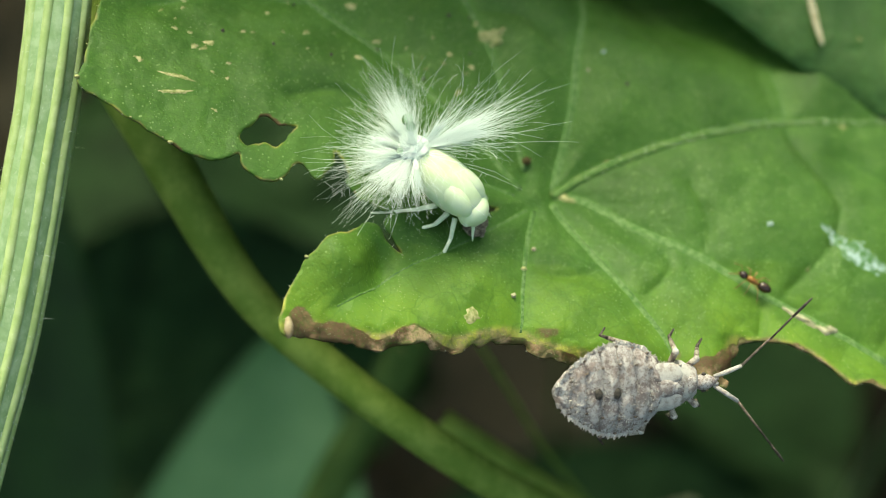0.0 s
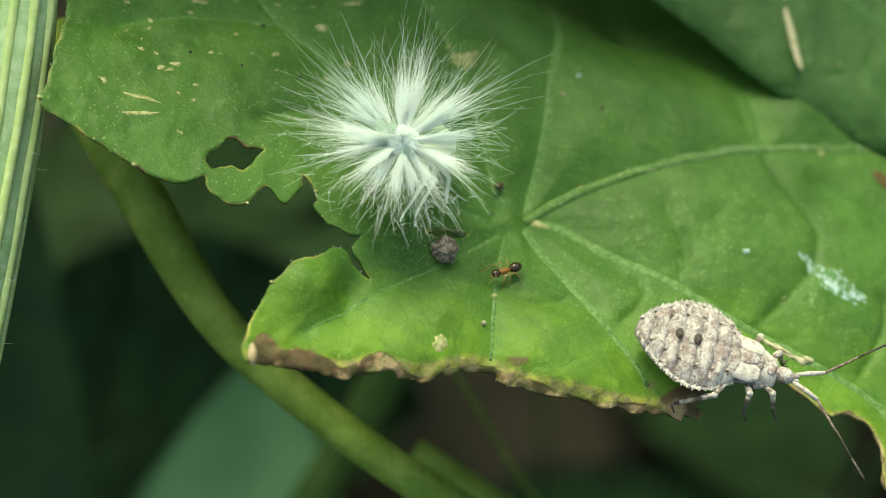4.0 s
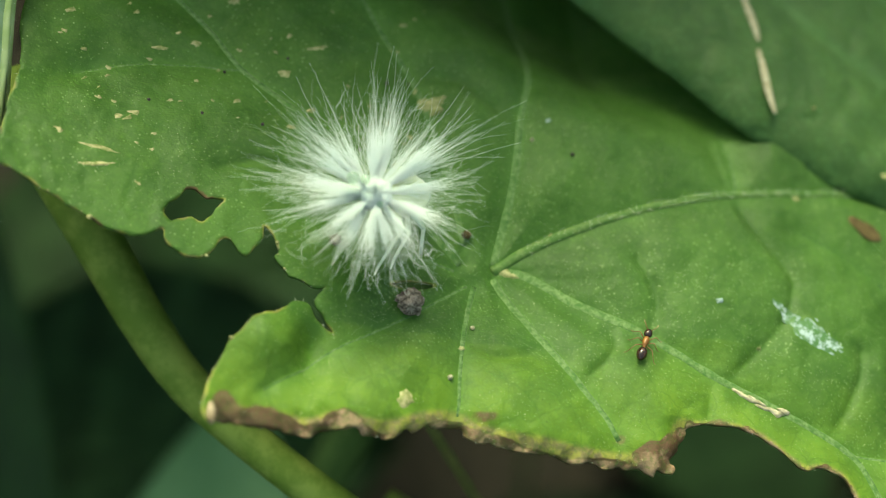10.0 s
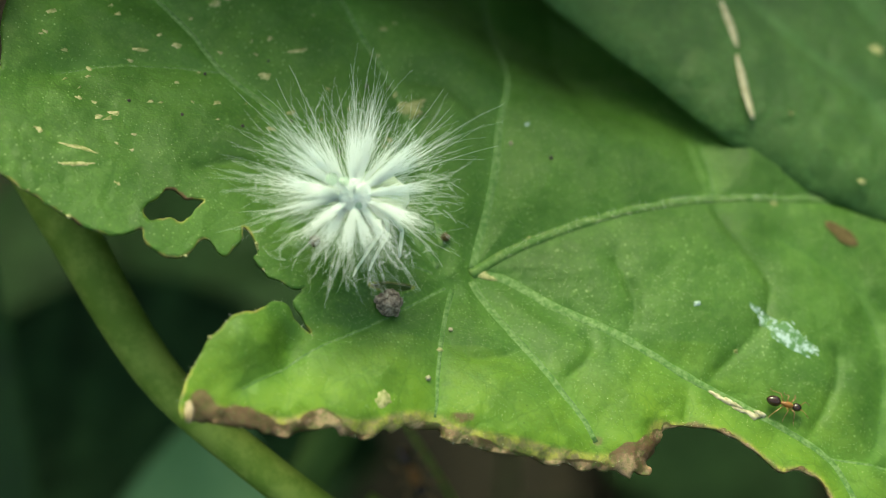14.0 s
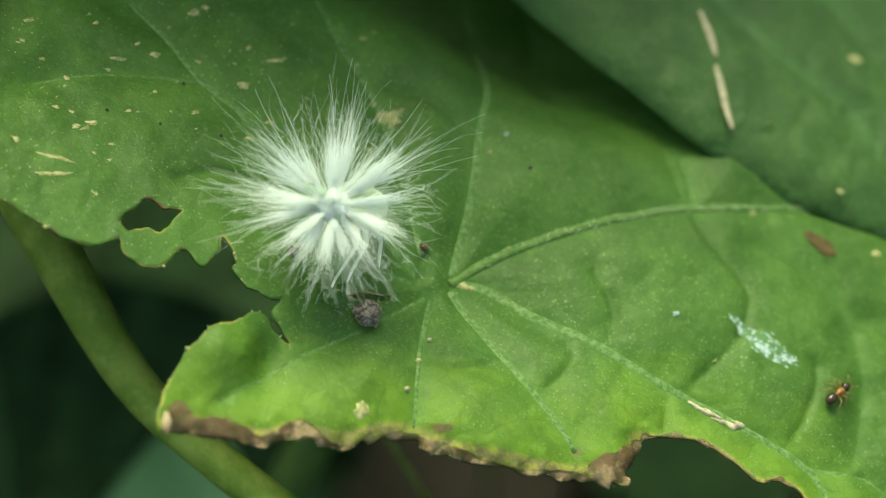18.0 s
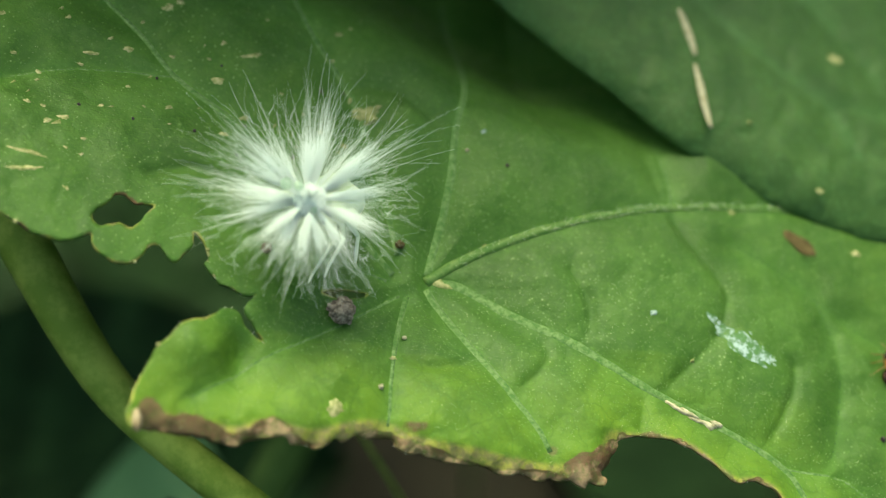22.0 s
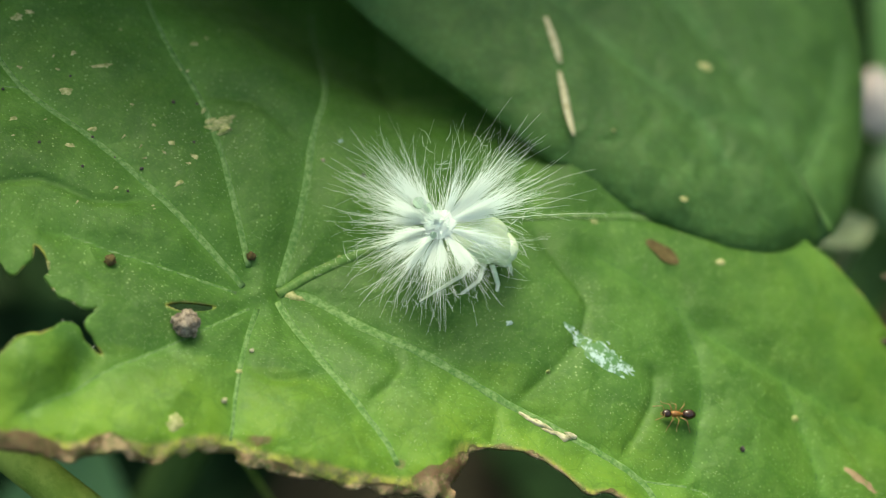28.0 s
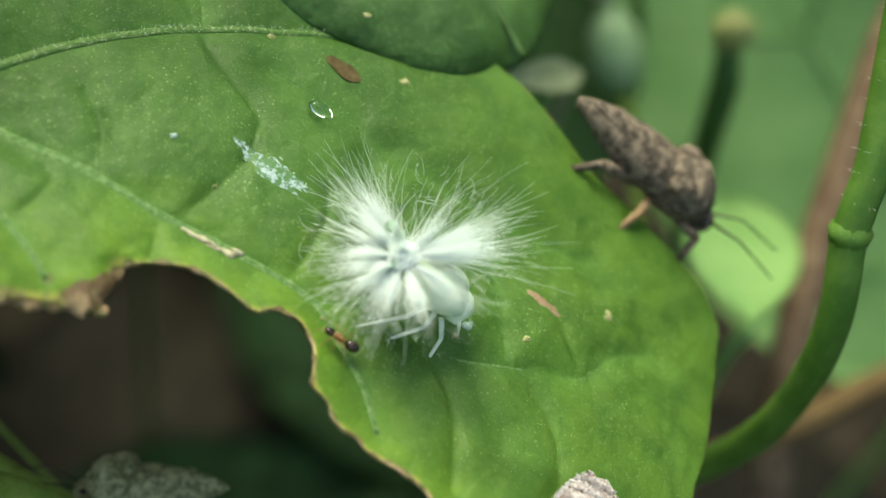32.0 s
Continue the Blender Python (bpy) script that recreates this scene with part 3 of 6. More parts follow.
VEINS = {
    "rib": [(-1.1, 0.0), (1.0, 1.6), (3.2, 2.8), (6.5, 4.2), (10.5, 5.7), (15.6, 7.2), (20.9, 8.1), (25.9, 8.8), (31.0, 9.2), (36.0, 9.2)],
    "mid": [(-0.5, 0.1), (1.1, -0.1), (2.9, -1.2), (4.6, -2.4), (8.1, -4.2), (11.8, -6.3), (13.7, -7.3), (17.5, -9.0), (22.3, -11.5), (24.2, -14.5), (25.5, -17.0), (26.3, -20.0)],
    "fork": [(22.3, -11.5), (26.4, -11.8), (28.6, -12.9), (32.2, -14.3), (34.3, -14.4), (38.7, -14.3), (42.0, -14.2), (44.8, -12.2), (48.1, -11.3)],
    "low": [(-1.1, -0.6), (-0.2, -2.2), (0.8, -3.8), (2.5, -6.2), (4.1, -8.6), (5.5, -10.5), (6.4, -12.1)],
    "down": [(-2.5, -1.4), (-3.3, -4.6), (-3.8, -7.7), (-4.0, -11.4)],
    "up": [(-1.0, 0.5), (-0.3, 3.8), (0.3, 7.8), (0.6, 11.4), (1.5, 15.4), (2.2, 19.6), (2.5, 22.8), (2.0, 28.0)],
    "left": [(-3.5, 0.0), (-9.5, 5.3), (-13.6, 8.6), (-18.4, 11.7), (-21.2, 14.8), (-24.0, 17.4)],
    "upleft": [(-3.2, 1.5), (-5.5, 9.1), (-7.2, 13.4), (-9.2, 16.8), (-10.5, 19.5), (-11.4, 22.4), (-12.5, 28.0)],
    "corner": [(-3.0, -1.5), (-5.4, -3.5), (-8.1, -5.5), (-11.9, -7.9), (-14.3, -9.8), (-16.3, -11.2)],
    "lobe": [(-3.9, -0.6), (-6.7, -0.3), (-11.1, 0.4), (-13.3, 0.9), (-15.1, 1.4)],
    "leftfork": [(-18.9, 12.0), (-22.6, 11.6), (-26.2, 10.8), (-29.6, 9.4)],
    "bud": [(16.1, 7.4), (16.2, 9.2), (16.0, 11.3), (15.6, 13.4)],
    "w1": [(20.5, 5.0), (23.4, 3.6), (26.3, 1.7), (29.3, -0.4), (34.2, -2.6), (38.1, -4.1), (43.5, -5.3)],
    "w2": [(34.2, -2.6), (34.9, -5.5), (35.9, -9.4), (36.0, -13.6)],
    "w3": [(26.3, 1.7), (27.5, -1.6), (27.5, -4.9), (26.5, -9.2), (25.6, -11.3)],
}
FOLDS = [
    [(13.6, -7.6), (16.2, -5.1), (18.2, -2.8), (19.4, 0.0), (19.0, 1.7), (16.7, 5.0), (15.6, 7.1)],
    [(8.0, -5.0), (9.5, -3.0), (9.3, -0.8), (8.4, 1.3)],
    [(21.1, -10.6), (23.5, -6.3), (24.0, -4.1)],
    [(15.6, 7.2), (15.0, 11.0), (15.5, 15.0)],
    [(-11.9, -6.9), (-12.8, -7.8), (-13.2, -8.8)],
    [(5.8, -2.9), (6.6, -5.0), (5.9, -6.6), (4.0, -8.4)],
    [(-3.6, -6.0), (-1.2, -7.0), (1.6, -6.0)],
    [(12.6, -7.1), (12.7, -8.5), (12.4, -9.9)],
    [(37.1, -4.5), (40.0, -9.0), (42.0, -14.2)],
    [(30.0, -13.6), (31.5, -18.0), (31.0, -23.0)],
    [(37.0, -14.3), (39.0, -19.0), (38.5, -25.0)],
    [(0.5, 10.5), (-3.5, 13.5), (-7.0, 13.5)],
    [(-9.5, 5.3), (-13.0, 4.0), (-17.0, 5.0), (-20.0, 4.0)],
]
VEIN_LINES = {k: np.array(curve(w, 0.4)) for k, w in VEINS.items()}
FOLD_LINES = [np.array(curve(w, 0.5)) for w in FOLDS]
BURNT_LINE = np.array(curve(BURNT_EDGE, 0.5))
BITTEN_LINE = np.array(curve(BITTEN_EDGE, 0.5))


def wave(u, v, size, seed):
    return np.array([noise.noise((a / size, b / size, seed)) for a, b in zip(u, v)])


def leaf_height(u, v, far):
    q = np.stack([u, v], 1)
    dv, _ = off_lines(q, list(VEIN_LINES.values()))
    df, _ = off_lines(q, FOLD_LINES)
    db, _ = off_lines(q, [BURNT_LINE])
    h = ground(u, v)
    h = h + 0.85 * (1 - np.exp(-np.minimum(dv, 8) / 2.4)) - (0.20 * np.exp(-(df / 0.3) ** 2) + 0.26 * np.exp(-(df / 1.1) ** 2)) * (1 - np.exp(-(dv / 1.3) ** 2)) - 0.3
    h = h - 1.0 * np.exp(-db / 0.8) + 0.35 * wave(u, v, 0.9, 17.0) * np.exp(-db / 1.0)
    curl = np.exp(-(((u + 16.5) / 2.6) ** 2 + ((v + 8.0) / 2.4) ** 2))
    fold = np.exp(-(((u + 13.5) / 1.0) ** 2 + ((v + 8.2) / 2.0) ** 2))
    return h + 1.2 * curl - 0.8 * fold + 0.10 * wave(u, v, 2.5, 3.0) + 0.04 * wave(u, v, 0.8, 8.0)


def leaf_marks(u, v, far):
    q = np.stack([u, v], 1)
    db, _ = off_lines(q, [BURNT_LINE])
    dt, _ = off_lines(q, [BITTEN_LINE])
    dv, _ = off_lines(q, list(VEIN_LINES.values()))
    w1, w2 = wave(u, v, 3.0, 11.0), wave(u, v, 0.9, 12.0)
    low = np.minimum(db, dt + 1.5)
    yellow = np.clip(1.1 - low / (7.5 + 3.0 * w1), 0, 1)
    # Towards the tip the blade is coloured paler, standing in for stronger light.
    yellow = np.maximum(yellow, 0.42 * np.clip((u - 26) / 16, 0, 1) * (0.8 + 0.5 * w1))
    rim = np.maximum(np.exp(-np.maximum(db - 0.5, 0) / 0.5), 0.95 * np.exp(-dt / 0.45))
    rim = np.maximum(rim, np.clip(0.50 + 0.5 * w1 + 0.5 * w2, 0, 1) * np.exp(-far / 0.13) * (v < 8))
    width = -0.12 + 0.62 * np.clip(wave(u, v, 3.5, 21.0) + 0.25, 0, 1) + 1.5 * np.exp(-((u + 18.7) / 0.8) ** 2) + 0.75 * np.exp(-((u + 15.8) / 2.2) ** 2) + 0.45 * np.exp(-((u + 11.5) / 1.6) ** 2) + 0.4 * np.exp(-((u - 9.3) / 1.1) ** 2)
    burn = np.clip(1.0 - (db - width * (1 + 0.5 * w2)) / 0.35, 0, 1) * 0.95
    burn = np.maximum(burn, np.clip(1.0 - (dt - 0.12 - 0.3 * w2) / 0.25, 0, 1) * 0.8)
    burn = np.maximum(burn, 0.66 * np.exp(-((u - 6.5) ** 2 + (v + 12.0) ** 2) / 0.8) * (1 + 0.6 * w2))
    burn = np.maximum(burn, 0.56 * np.exp(-(((u + 2.6) / 1.3) ** 2 + ((v + 11.5) / 0.5) ** 2)) * (1 + 0.6 * w2))
    torn = np.clip(((-12.5 + 0.5 * (u - 7.2)) - v + 0.35 * w2) / 0.4, 0, 1) * np.clip((u - 7.0 + 0.4 * w2) / 0.5, 0, 1) * (u < 11.2)
    burn = np.maximum(burn, torn)
    edge = 0.8 * np.clip(1 - (far - 0.02 - 0.2 * w2) / 0.14, 0, 1) * np.clip(3.0 * w1 - 0.2, 0, 1) * ((v < 4) & (v > -10))
    char = np.clip((-13.6 - u + 1.2 * w1) / 0.9, 0, 1) + 0.8 * np.exp(-((u - 6.6) / 1.3) ** 2) + 0.4 * np.exp(-((u + 3.0) / 1.2) ** 2)
    return {"yellow": yellow, "rim": rim, "char": np.clip(char, 0, 1), "burn": np.maximum(burn, edge), "vein": np.exp(-(dv / 0.75) ** 2)}


leaf = thing("leaf", LEAF_M, "green lobed leaf with chewed holes and scorched yellow margin", "leaf")
shape, marks = blade(OUTLINE, [CHEWED, SINUS], 0.2, 0.22, leaf_height, leaf_marks)
part("blade", shape, LEAF, leaf, "", True, marks)


def on_face(line, lift=0.0):
    """Points of the leaf's face under a line of u, v."""
    q = np.array(line, float)
    return np.c_[q, leaf_height(q[:, 0], q[:, 1], np.ones(len(q))) + lift]


for key, (a, b, flat) in {"rib": (0.42, 0.20, 0.75), "mid": (0.46, 0.26, 0.34), "fork": (0.22, 0.10, 0.18), "low": (0.42, 0.26, 0.3), "down": (0.28, 0.16, 0.3),
                          "up": (0.42, 0.26, 0.3), "left": (0.34, 0.20, 0.42), "upleft": (0.32, 0.17, 0.36), "corner": (0.2, 0.1, 0.2), "lobe": (0.2, 0.1, 0.25), "leftfork": (0.11, 0.06, 0.35), "bud": (0.22, 0.08, 0.3),
                          "w1": (0.11, 0.06, 0.3), "w2": (0.10, 0.05, 0.3), "w3": (0.10, 0.05, 0.3)}.items():
    pts = on_face(VEIN_LINES[key])
    n = len(pts)
    rad = [(a + (b - a) * i / (n - 1)) * (1 + 0.12 * noise.noise((i * 0.35, a * 9, 2.0))) for i in range(n)]
    part("vein", Shape().tube(pts, rad, 8, flat), RIB if key == "rib" else VEIN_DARK if key in ("w1", "w2", "w3") else VEIN, leaf, "raised pale tan-green rib" if key == "rib" else "")
bristle = Shape()
rh = random.Random(14)
for i in range(420):
    p = on_face([VEIN_LINES["rib"][rh.randrange(6, len(VEIN_LINES["rib"]))]], 0.24)[0]
    a = rh.uniform(0, 6.283)
    bristle.spike(p + 0.22 * np.array([math.cos(a), math.sin(a), 0]), p + np.array([0.42 * math.cos(a), 0.42 * math.sin(a), rh.uniform(0.0, 0.3)]), 0.014, 3)
tagged(part("bristles", bristle, HAIR, leaf, "", False), kind="stuff")
pts = curve([(0.3, -0.2, -0.8), (-0.5, 0.5, -3.0), (-2.5, 1.5, -8.0), (-6.0, 3.5, -16.0)], 1.0)
part("petiole", Shape().tube(pts, 0.9, 10), STEM_GREEN, leaf)


def patch(line, width, seed, lift=0.04, sides=18):
    """A thin scab on the leaf's face along a short line."""
    line = np.array(curve(line, 0.2)) if len(line) > 1 else np.array([line[0], np.add(line[0], (0.01, 0))])
    d = line[-1] - line[0]
    reach, mid = np.linalg.norm(d) / 2, (line[0] + line[-1]) / 2
    a0 = math.atan2(d[1], d[0])
    bend = line[len(line) // 2] - mid
    ring = []
    for k in range(sides):
        a = 2 * math.pi * k / sides
        r = 1 + 0.6 * noise.noise((math.cos(a) * 1.3, math.sin(a) * 1.3, seed)) + 0.5 * noise.noise((math.cos(a) * 3, math.sin(a) * 3, seed + 3))
        x, y = (reach + width) * math.cos(a) * r, width * math.sin(a) * r
        k2 = 1 - min(1, (x / (reach + width)) ** 2)
        ring.append(mid + bend * k2 + np.array([x * math.cos(a0) - y * math.sin(a0), x * math.sin(a0) + y * math.cos(a0)]))
    ring = np.array(ring)
    heart = mid + bend * 0.8
    steps = (1.0, 0.88, 0.72, 0.55, 0.38, 0.2) if width > 0.5 else (1.0, 0.72)
    s = Shape()
    rows = [on_face(heart + (ring - heart) * k, -0.03 if k == 1.0 else lift) for k in steps]
    n = len(rows)
    faces = [(i * sides + k, i * sides + (k + 1) % sides, (i + 1) * sides + (k + 1) % sides, (i + 1) * sides + k) for i in range(n - 1) for k in range(sides)]
    s.add([*np.vstack(rows), *on_face([heart], lift * 1.2)], faces + [((n - 1) * sides + k, (n - 1) * sides + (k + 1) % sides, n * sides) for k in range(sides)])
    return s


SPOTS = [(-16.0, 12.1, 0.35), (-22.2, 13.3, 0.3), (-26.2, 14.7, 0.2), (-27.6, 10.4, 0.2), (-25.7, 6.8, 0.3), (-26.7, 6.2, 0.22), (-27.0, 7.5, 0.15),
         (-24.3, 5.4, 0.15), (-27.6, 9.5, 0.15), (-28.0, 7.6, 0.18), (-19.8, 17.3, 0.3), (-15.9, 15.0, 0.18), (-13.7, 14.5, 0.16), (-21.9, 10.3, 0.16),
         (-23.3, 13.8, 0.15), (-25.0, 1.6, 0.15), (-24.3, 4.2, 0.12), (-30.4, 13.7, 0.25), (-25.0, 11.6, 0.14), (-22.8, 8.4, 0.12), (-29.0, 9.0, 0.14)]
rf = random.Random(33)
FLECKS = [(rf.uniform(-31.0, -6.0), rf.uniform(3.0, 20.0), rf.choice((0.08, 0.1, 0.12, 0.16, 0.22))) for _ in range(46)]
for i, (u, v, r) in enumerate([*SPOTS, *(q for q in FLECKS if q[1] < 34 + 1.0 * q[0] + 12)]):
    part("scar", patch([(u - r * 0.6, v - 0.05), (u + r * 0.6, v + 0.12 * (i % 3 - 1))], r * 0.8, i * 1.7), SCAR, leaf, "small yellowish feeding scar")
for i, line in enumerate([[(-28.8, 3.7), (-27.6, 3.6), (-26.4, 3.5)], [(-28.6, 2.2), (-27.8, 2.3), (-26.6, 2.6)], [(-24.8, 12.4), (-24.0, 12.5)], [(-14.5, 14.2), (-13.4, 14.6)]]):
    part("scar", patch(line, 0.17, 40 + i), SCAR, leaf, "pale yellow streak scar")
part("scar", Shape().ball(on_face([(25.5, 5.7)], 0.02)[0], (1.4, 0.60, 0.06), 10, 16, Matrix.Rotation(-0.58, 3, "Z"), lambda x, y, z: (x, y * (1 + 0.15 * math.sin(4 * x)), z)), SCAR_BROWN, leaf, "oval brown dead spot")
part("scar", patch([(38.3, -8.9), (40.4, -9.9)], 0.35, 52.0), SCAR_PINK, leaf, "pinkish brown streak")
for i, (u, v, du, dv, w) in enumerate([(14.75, -7.95, 0.3, -0.15, 0.17), (15.35, -8.35, 0.45, -0.2, 0.15), (15.9, -8.5, 0.4, -0.25, 0.2), (16.5, -8.95, 0.45, -0.1, 0.17), (17.2, -9.15, 0.4, -0.15, 0.24), (17.75, -9.05, 0.2, -0.1, 0.2)]):
    part("scar", patch([(u - du, v - dv), (u + du, v + dv)], w, 153.0 + i * 2.3, 0.12 + 0.05 * (i % 3)), STRAW, leaf, "papery straw-coloured scab on the vein")
part("scar", patch([(-0.6, 0.1), (0.4, -0.1)], 0.3, 54.0, 0.14), SCAR, leaf, "pinkish tan scab at the stalk")
for i, (u, v, r) in enumerate([(-3.7, -6.7, 0.2), (-7.7, -11.0, 0.5), (13.7, -1.7, 0.22), (16.4, -4.7, 0.15), (2.4, 11.2, 0.16), (20.6, 7.6, 0.24), (2.8, 2.9, 0.16),
                               (34.8, -5.5, 0.26), (44.7, -9.4, 0.3), (33.0, -12.2, 0.3), (37.6, -12.3, 0.22), (30.0, 5.6, 0.3), (32.1, -12.9, 0.25)]):
    part("scar", patch([(u - r * 0.3, v), (u + r * 0.3, v + 0.05)], r, 60 + i * 1.3, 0.08), SPLAT if i in (2, 4, 9) else SCAR, leaf)

curl = Shape().ball(on_face([(-19.35, -12.95)], -0.15)[0], (0.34, 0.85, 0.42), 14, 16, Matrix.Rotation(0.18, 3, "Z"), lambda x, y, z: (x * (1 + 0.2 * noise.noise((y * 3, z * 3, 2.0))), y, z))
part("burnt_curl", curl, plain("papery", (0.26, 0.19, 0.11), (0.42, 0.34, 0.23), 0.6, 0.7, 0.2, 0.05), leaf, "pale papery curl at the burnt corner")

# Fine pale grains all over the lower blade, past counting.
rng = random.Random(4)
grit = Shape()
spots = np.array([(rng.uniform(-30, 52), rng.uniform(-22, 12)) for _ in range(30000)])
spots = spots[inside(spots, OUTLINE) & ~inside(spots, CHEWED) & ~inside(spots, SINUS)]
spots = spots[(spots[:, 0] > -10) | (spots[:, 1] < -5) | (np.arange(len(spots)) % 2 == 0)]
dens = wave(spots[:, 0], spots[:, 1], 6.0, 31.0)
spots = spots[dens + 0.25 * wave(spots[:, 0], spots[:, 1], 1.2, 5.0) > -0.16]
for p in on_face(spots, 0.0):
    r = rng.choice((0.010, 0.012, 0.014, 0.017, 0.02, 0.028))
    grit.ball(p, (r, r, r * 0.7), 3, 5)
leaf_grit = new("leaf_grit", mesh_of(grit, "leaf_grit", plain("grit", (0.20, 0.33, 0.09), (0.54, 0.62, 0.31), 0.5, 0.6), False))
leaf_grit.matrix_world = LEAF_M
tagged(leaf_grit, "fine pale grains scattered over the green leaf", "grit", kind="stuff")

# Chewed margins carry short bristles.
fuzz = Shape()
for i in range(0, len(OUTLINE), 2):
    u, v = OUTLINE[i]
    if v < 8 and u < 30 and rng.random() < 0.2:
        p = on_face([(u, v)])[0]
        d = OUTLINE[(i + 2) % len(OUTLINE)] - OUTLINE[i - 2]
        d = np.array([d[1], -d[0]]) / (np.linalg.norm(d) + 1e-6)
        k = rng.uniform(0.08, 0.24)
        fuzz.spike(p, p + np.array([d[0] * k, d[1] * k, rng.uniform(-0.1, 0.2)]), 0.018, 3)
part("bristles", fuzz, HAIR, leaf, "", False)
tagged(leaf.children[-1], kind="stuff")

# Dried sap and crumbs sit along the chewed margin.
crust = Shape()
for i in range(0, len(OUTLINE)):
    u, v = OUTLINE[i]
    if v < 9 and u < -11 and v > -9 and wave(np.array([u]), np.array([v]), 1.1, 44.0)[0] > 0.12 and rng.random() < 0.3:
        p = on_face([(u, v)])[0]
        r = rng.choice((0.05, 0.07, 0.1, 0.14, 0.2))
        crust.ball(p + np.array([rng.uniform(-0.08, 0.08), rng.uniform(-0.08, 0.08), 0.03]), (r, r * rng.uniform(0.6, 1), r * 0.7), 4, 6)
tagged(part("margin_crust", crust, SCAR, leaf, "pale brown crust on the chewed margin"), kind="stuff")

# ---- the bluish leaf that overlaps it ----
# The far left end, out of view, is added to shade the chewed leaf.
UPPER_EDGE = [(-24.0, 40.0), (-12.0, 33.0), (-3.5, 28.6), (0.5, 25.5), (4.6, 21.7), (6.8, 20.0), (9.3, 18.1), (12.4, 16.0), (15.0, 13.9), (17.0, 12.4), (18.9, 11.6), (21.0, 10.5), (23.0, 9.4), (25.8, 8.4), (28.5, 7.6),
              (31.5, 7.1), (34.2, 7.3), (37.2, 8.6), (41.0, 11.0), (43.6, 15.5), (46.5, 23.3), (48.0, 34.0), (44.0, 48.0), (30.0, 58.0), (12.0, 62.0), (-8.0, 60.0), (-22.0, 50.0), (-24.0, 40.0)]
UPPER_OUT = ragged(UPPER_EDGE, 0.06, 9.0)[:-1]
UPPER_VEINS = [np.array(curve(w, 0.6)) for w in ([(40, 10), (34, 22), (26, 36), (16, 54)], [(36, 18), (28, 19), (20, 25), (10, 34)], [(33, 24), (27, 30), (16, 40)], [(38, 15), (42, 22), (45, 30)], [(31, 14), (29, 19)])]


def upper_height(u, v, far):
    q = np.stack([u, v], 1)
    dv, _ = off_lines(q, UPPER_VEINS)
    h = lie(np.maximum(u, -20), np.minimum(v, 26)) + 1.5 + 0.05 * (v - 8) * np.clip((30 - u) / 30, 0, 1.6) + 0.22 * np.clip(2 - u, 0, 30)
    h = h - 1.6 * np.exp(-far / 1.6)
    return h + 0.6 * (1 - np.exp(-np.minimum(dv, 8) / 2.5)) - 0.4 + 0.12 * wave(u, v, 2.5, 13.0)


def upper_marks(u, v, far):
    dv, _ = off_lines(np.stack([u, v], 1), UPPER_VEINS)
    return {"vein": np.exp(-(dv / 0.5) ** 2)}


upper = thing("leaf", LEAF_M, "bluish green leaf with straw streaks overlapping the chewed leaf", "leaf")
shape, marks = blade(UPPER_OUT, [], 0.4, 0.25, upper_height, upper_marks)
part("blade", shape, UPPER, upper, "", True, marks)
for line, r in zip(UPPER_VEINS, (0.3, 0.2, 0.18, 0.18, 0.14)):
    pts = np.c_[line, upper_height(line[:, 0], line[:, 1], np.full(len(line), 9.0))]
    part("vein", Shape().tube(pts, [r * (1 - 0.5 * i / len(pts)) for i in range(len(pts))], 8, 0.3), UPPER, upper)
for line in ([(17.4, 23.9), (17.9, 21.6), (18.2, 19.7)], [(18.1, 18.9), (18.4, 16.0), (18.8, 13.4)]):
    q = np.array(curve(line, 0.3))
    pts = np.c_[q, upper_height(q[:, 0], q[:, 1], np.full(len(q), 9.0)) + 0.05]
    n = len(pts)
    part("scar", Shape().tube(pts, [0.05 + 0.27 * math.sin(math.pi * (0.12 + 0.8 * i / n)) for i in range(n)], 8, 0.35), STRAW, upper, "straw-coloured dry streak")
for u, v, r in ((27.0, 9.6, 0.32), (30.5, 22.5, 0.6), (22.0, 14.5, 0.18)):
    p = (u, v, float(upper_height(np.array([u]), np.array([v]), np.array([9.0]))[0]))
    part("scar", Shape().ball(p, (r, r * 0.7, 0.1), 6, 10, warp=lambda x, y, z: (x * (1 + 0.2 * math.sin(5 * y)), y, z)), SCAR, upper)


# ---- stems (world places, millimetres) ----
def stem_thing(name, points, radius, mat, label, ribs=0, depth=0.0, sides=14, step=1.5, swell=0.0, along=20.0):
    ob = thing(name, Matrix.Translation(Vector(points[0]) * MM), label, "stem")
    pts = [Vector(p) - Vector(points[0]) for p in curve(points, step)]
    rad = [radius * (1 + 0.05 * noise.noise((i * 0.2, radius, 5.0)) + swell * math.exp(-(i * step / along) ** 2)) for i in range(len(pts))]
    part("stalk", Shape().tube(pts, rad, sides, 1.0, ribs, depth), mat, ob)
    return ob, pts


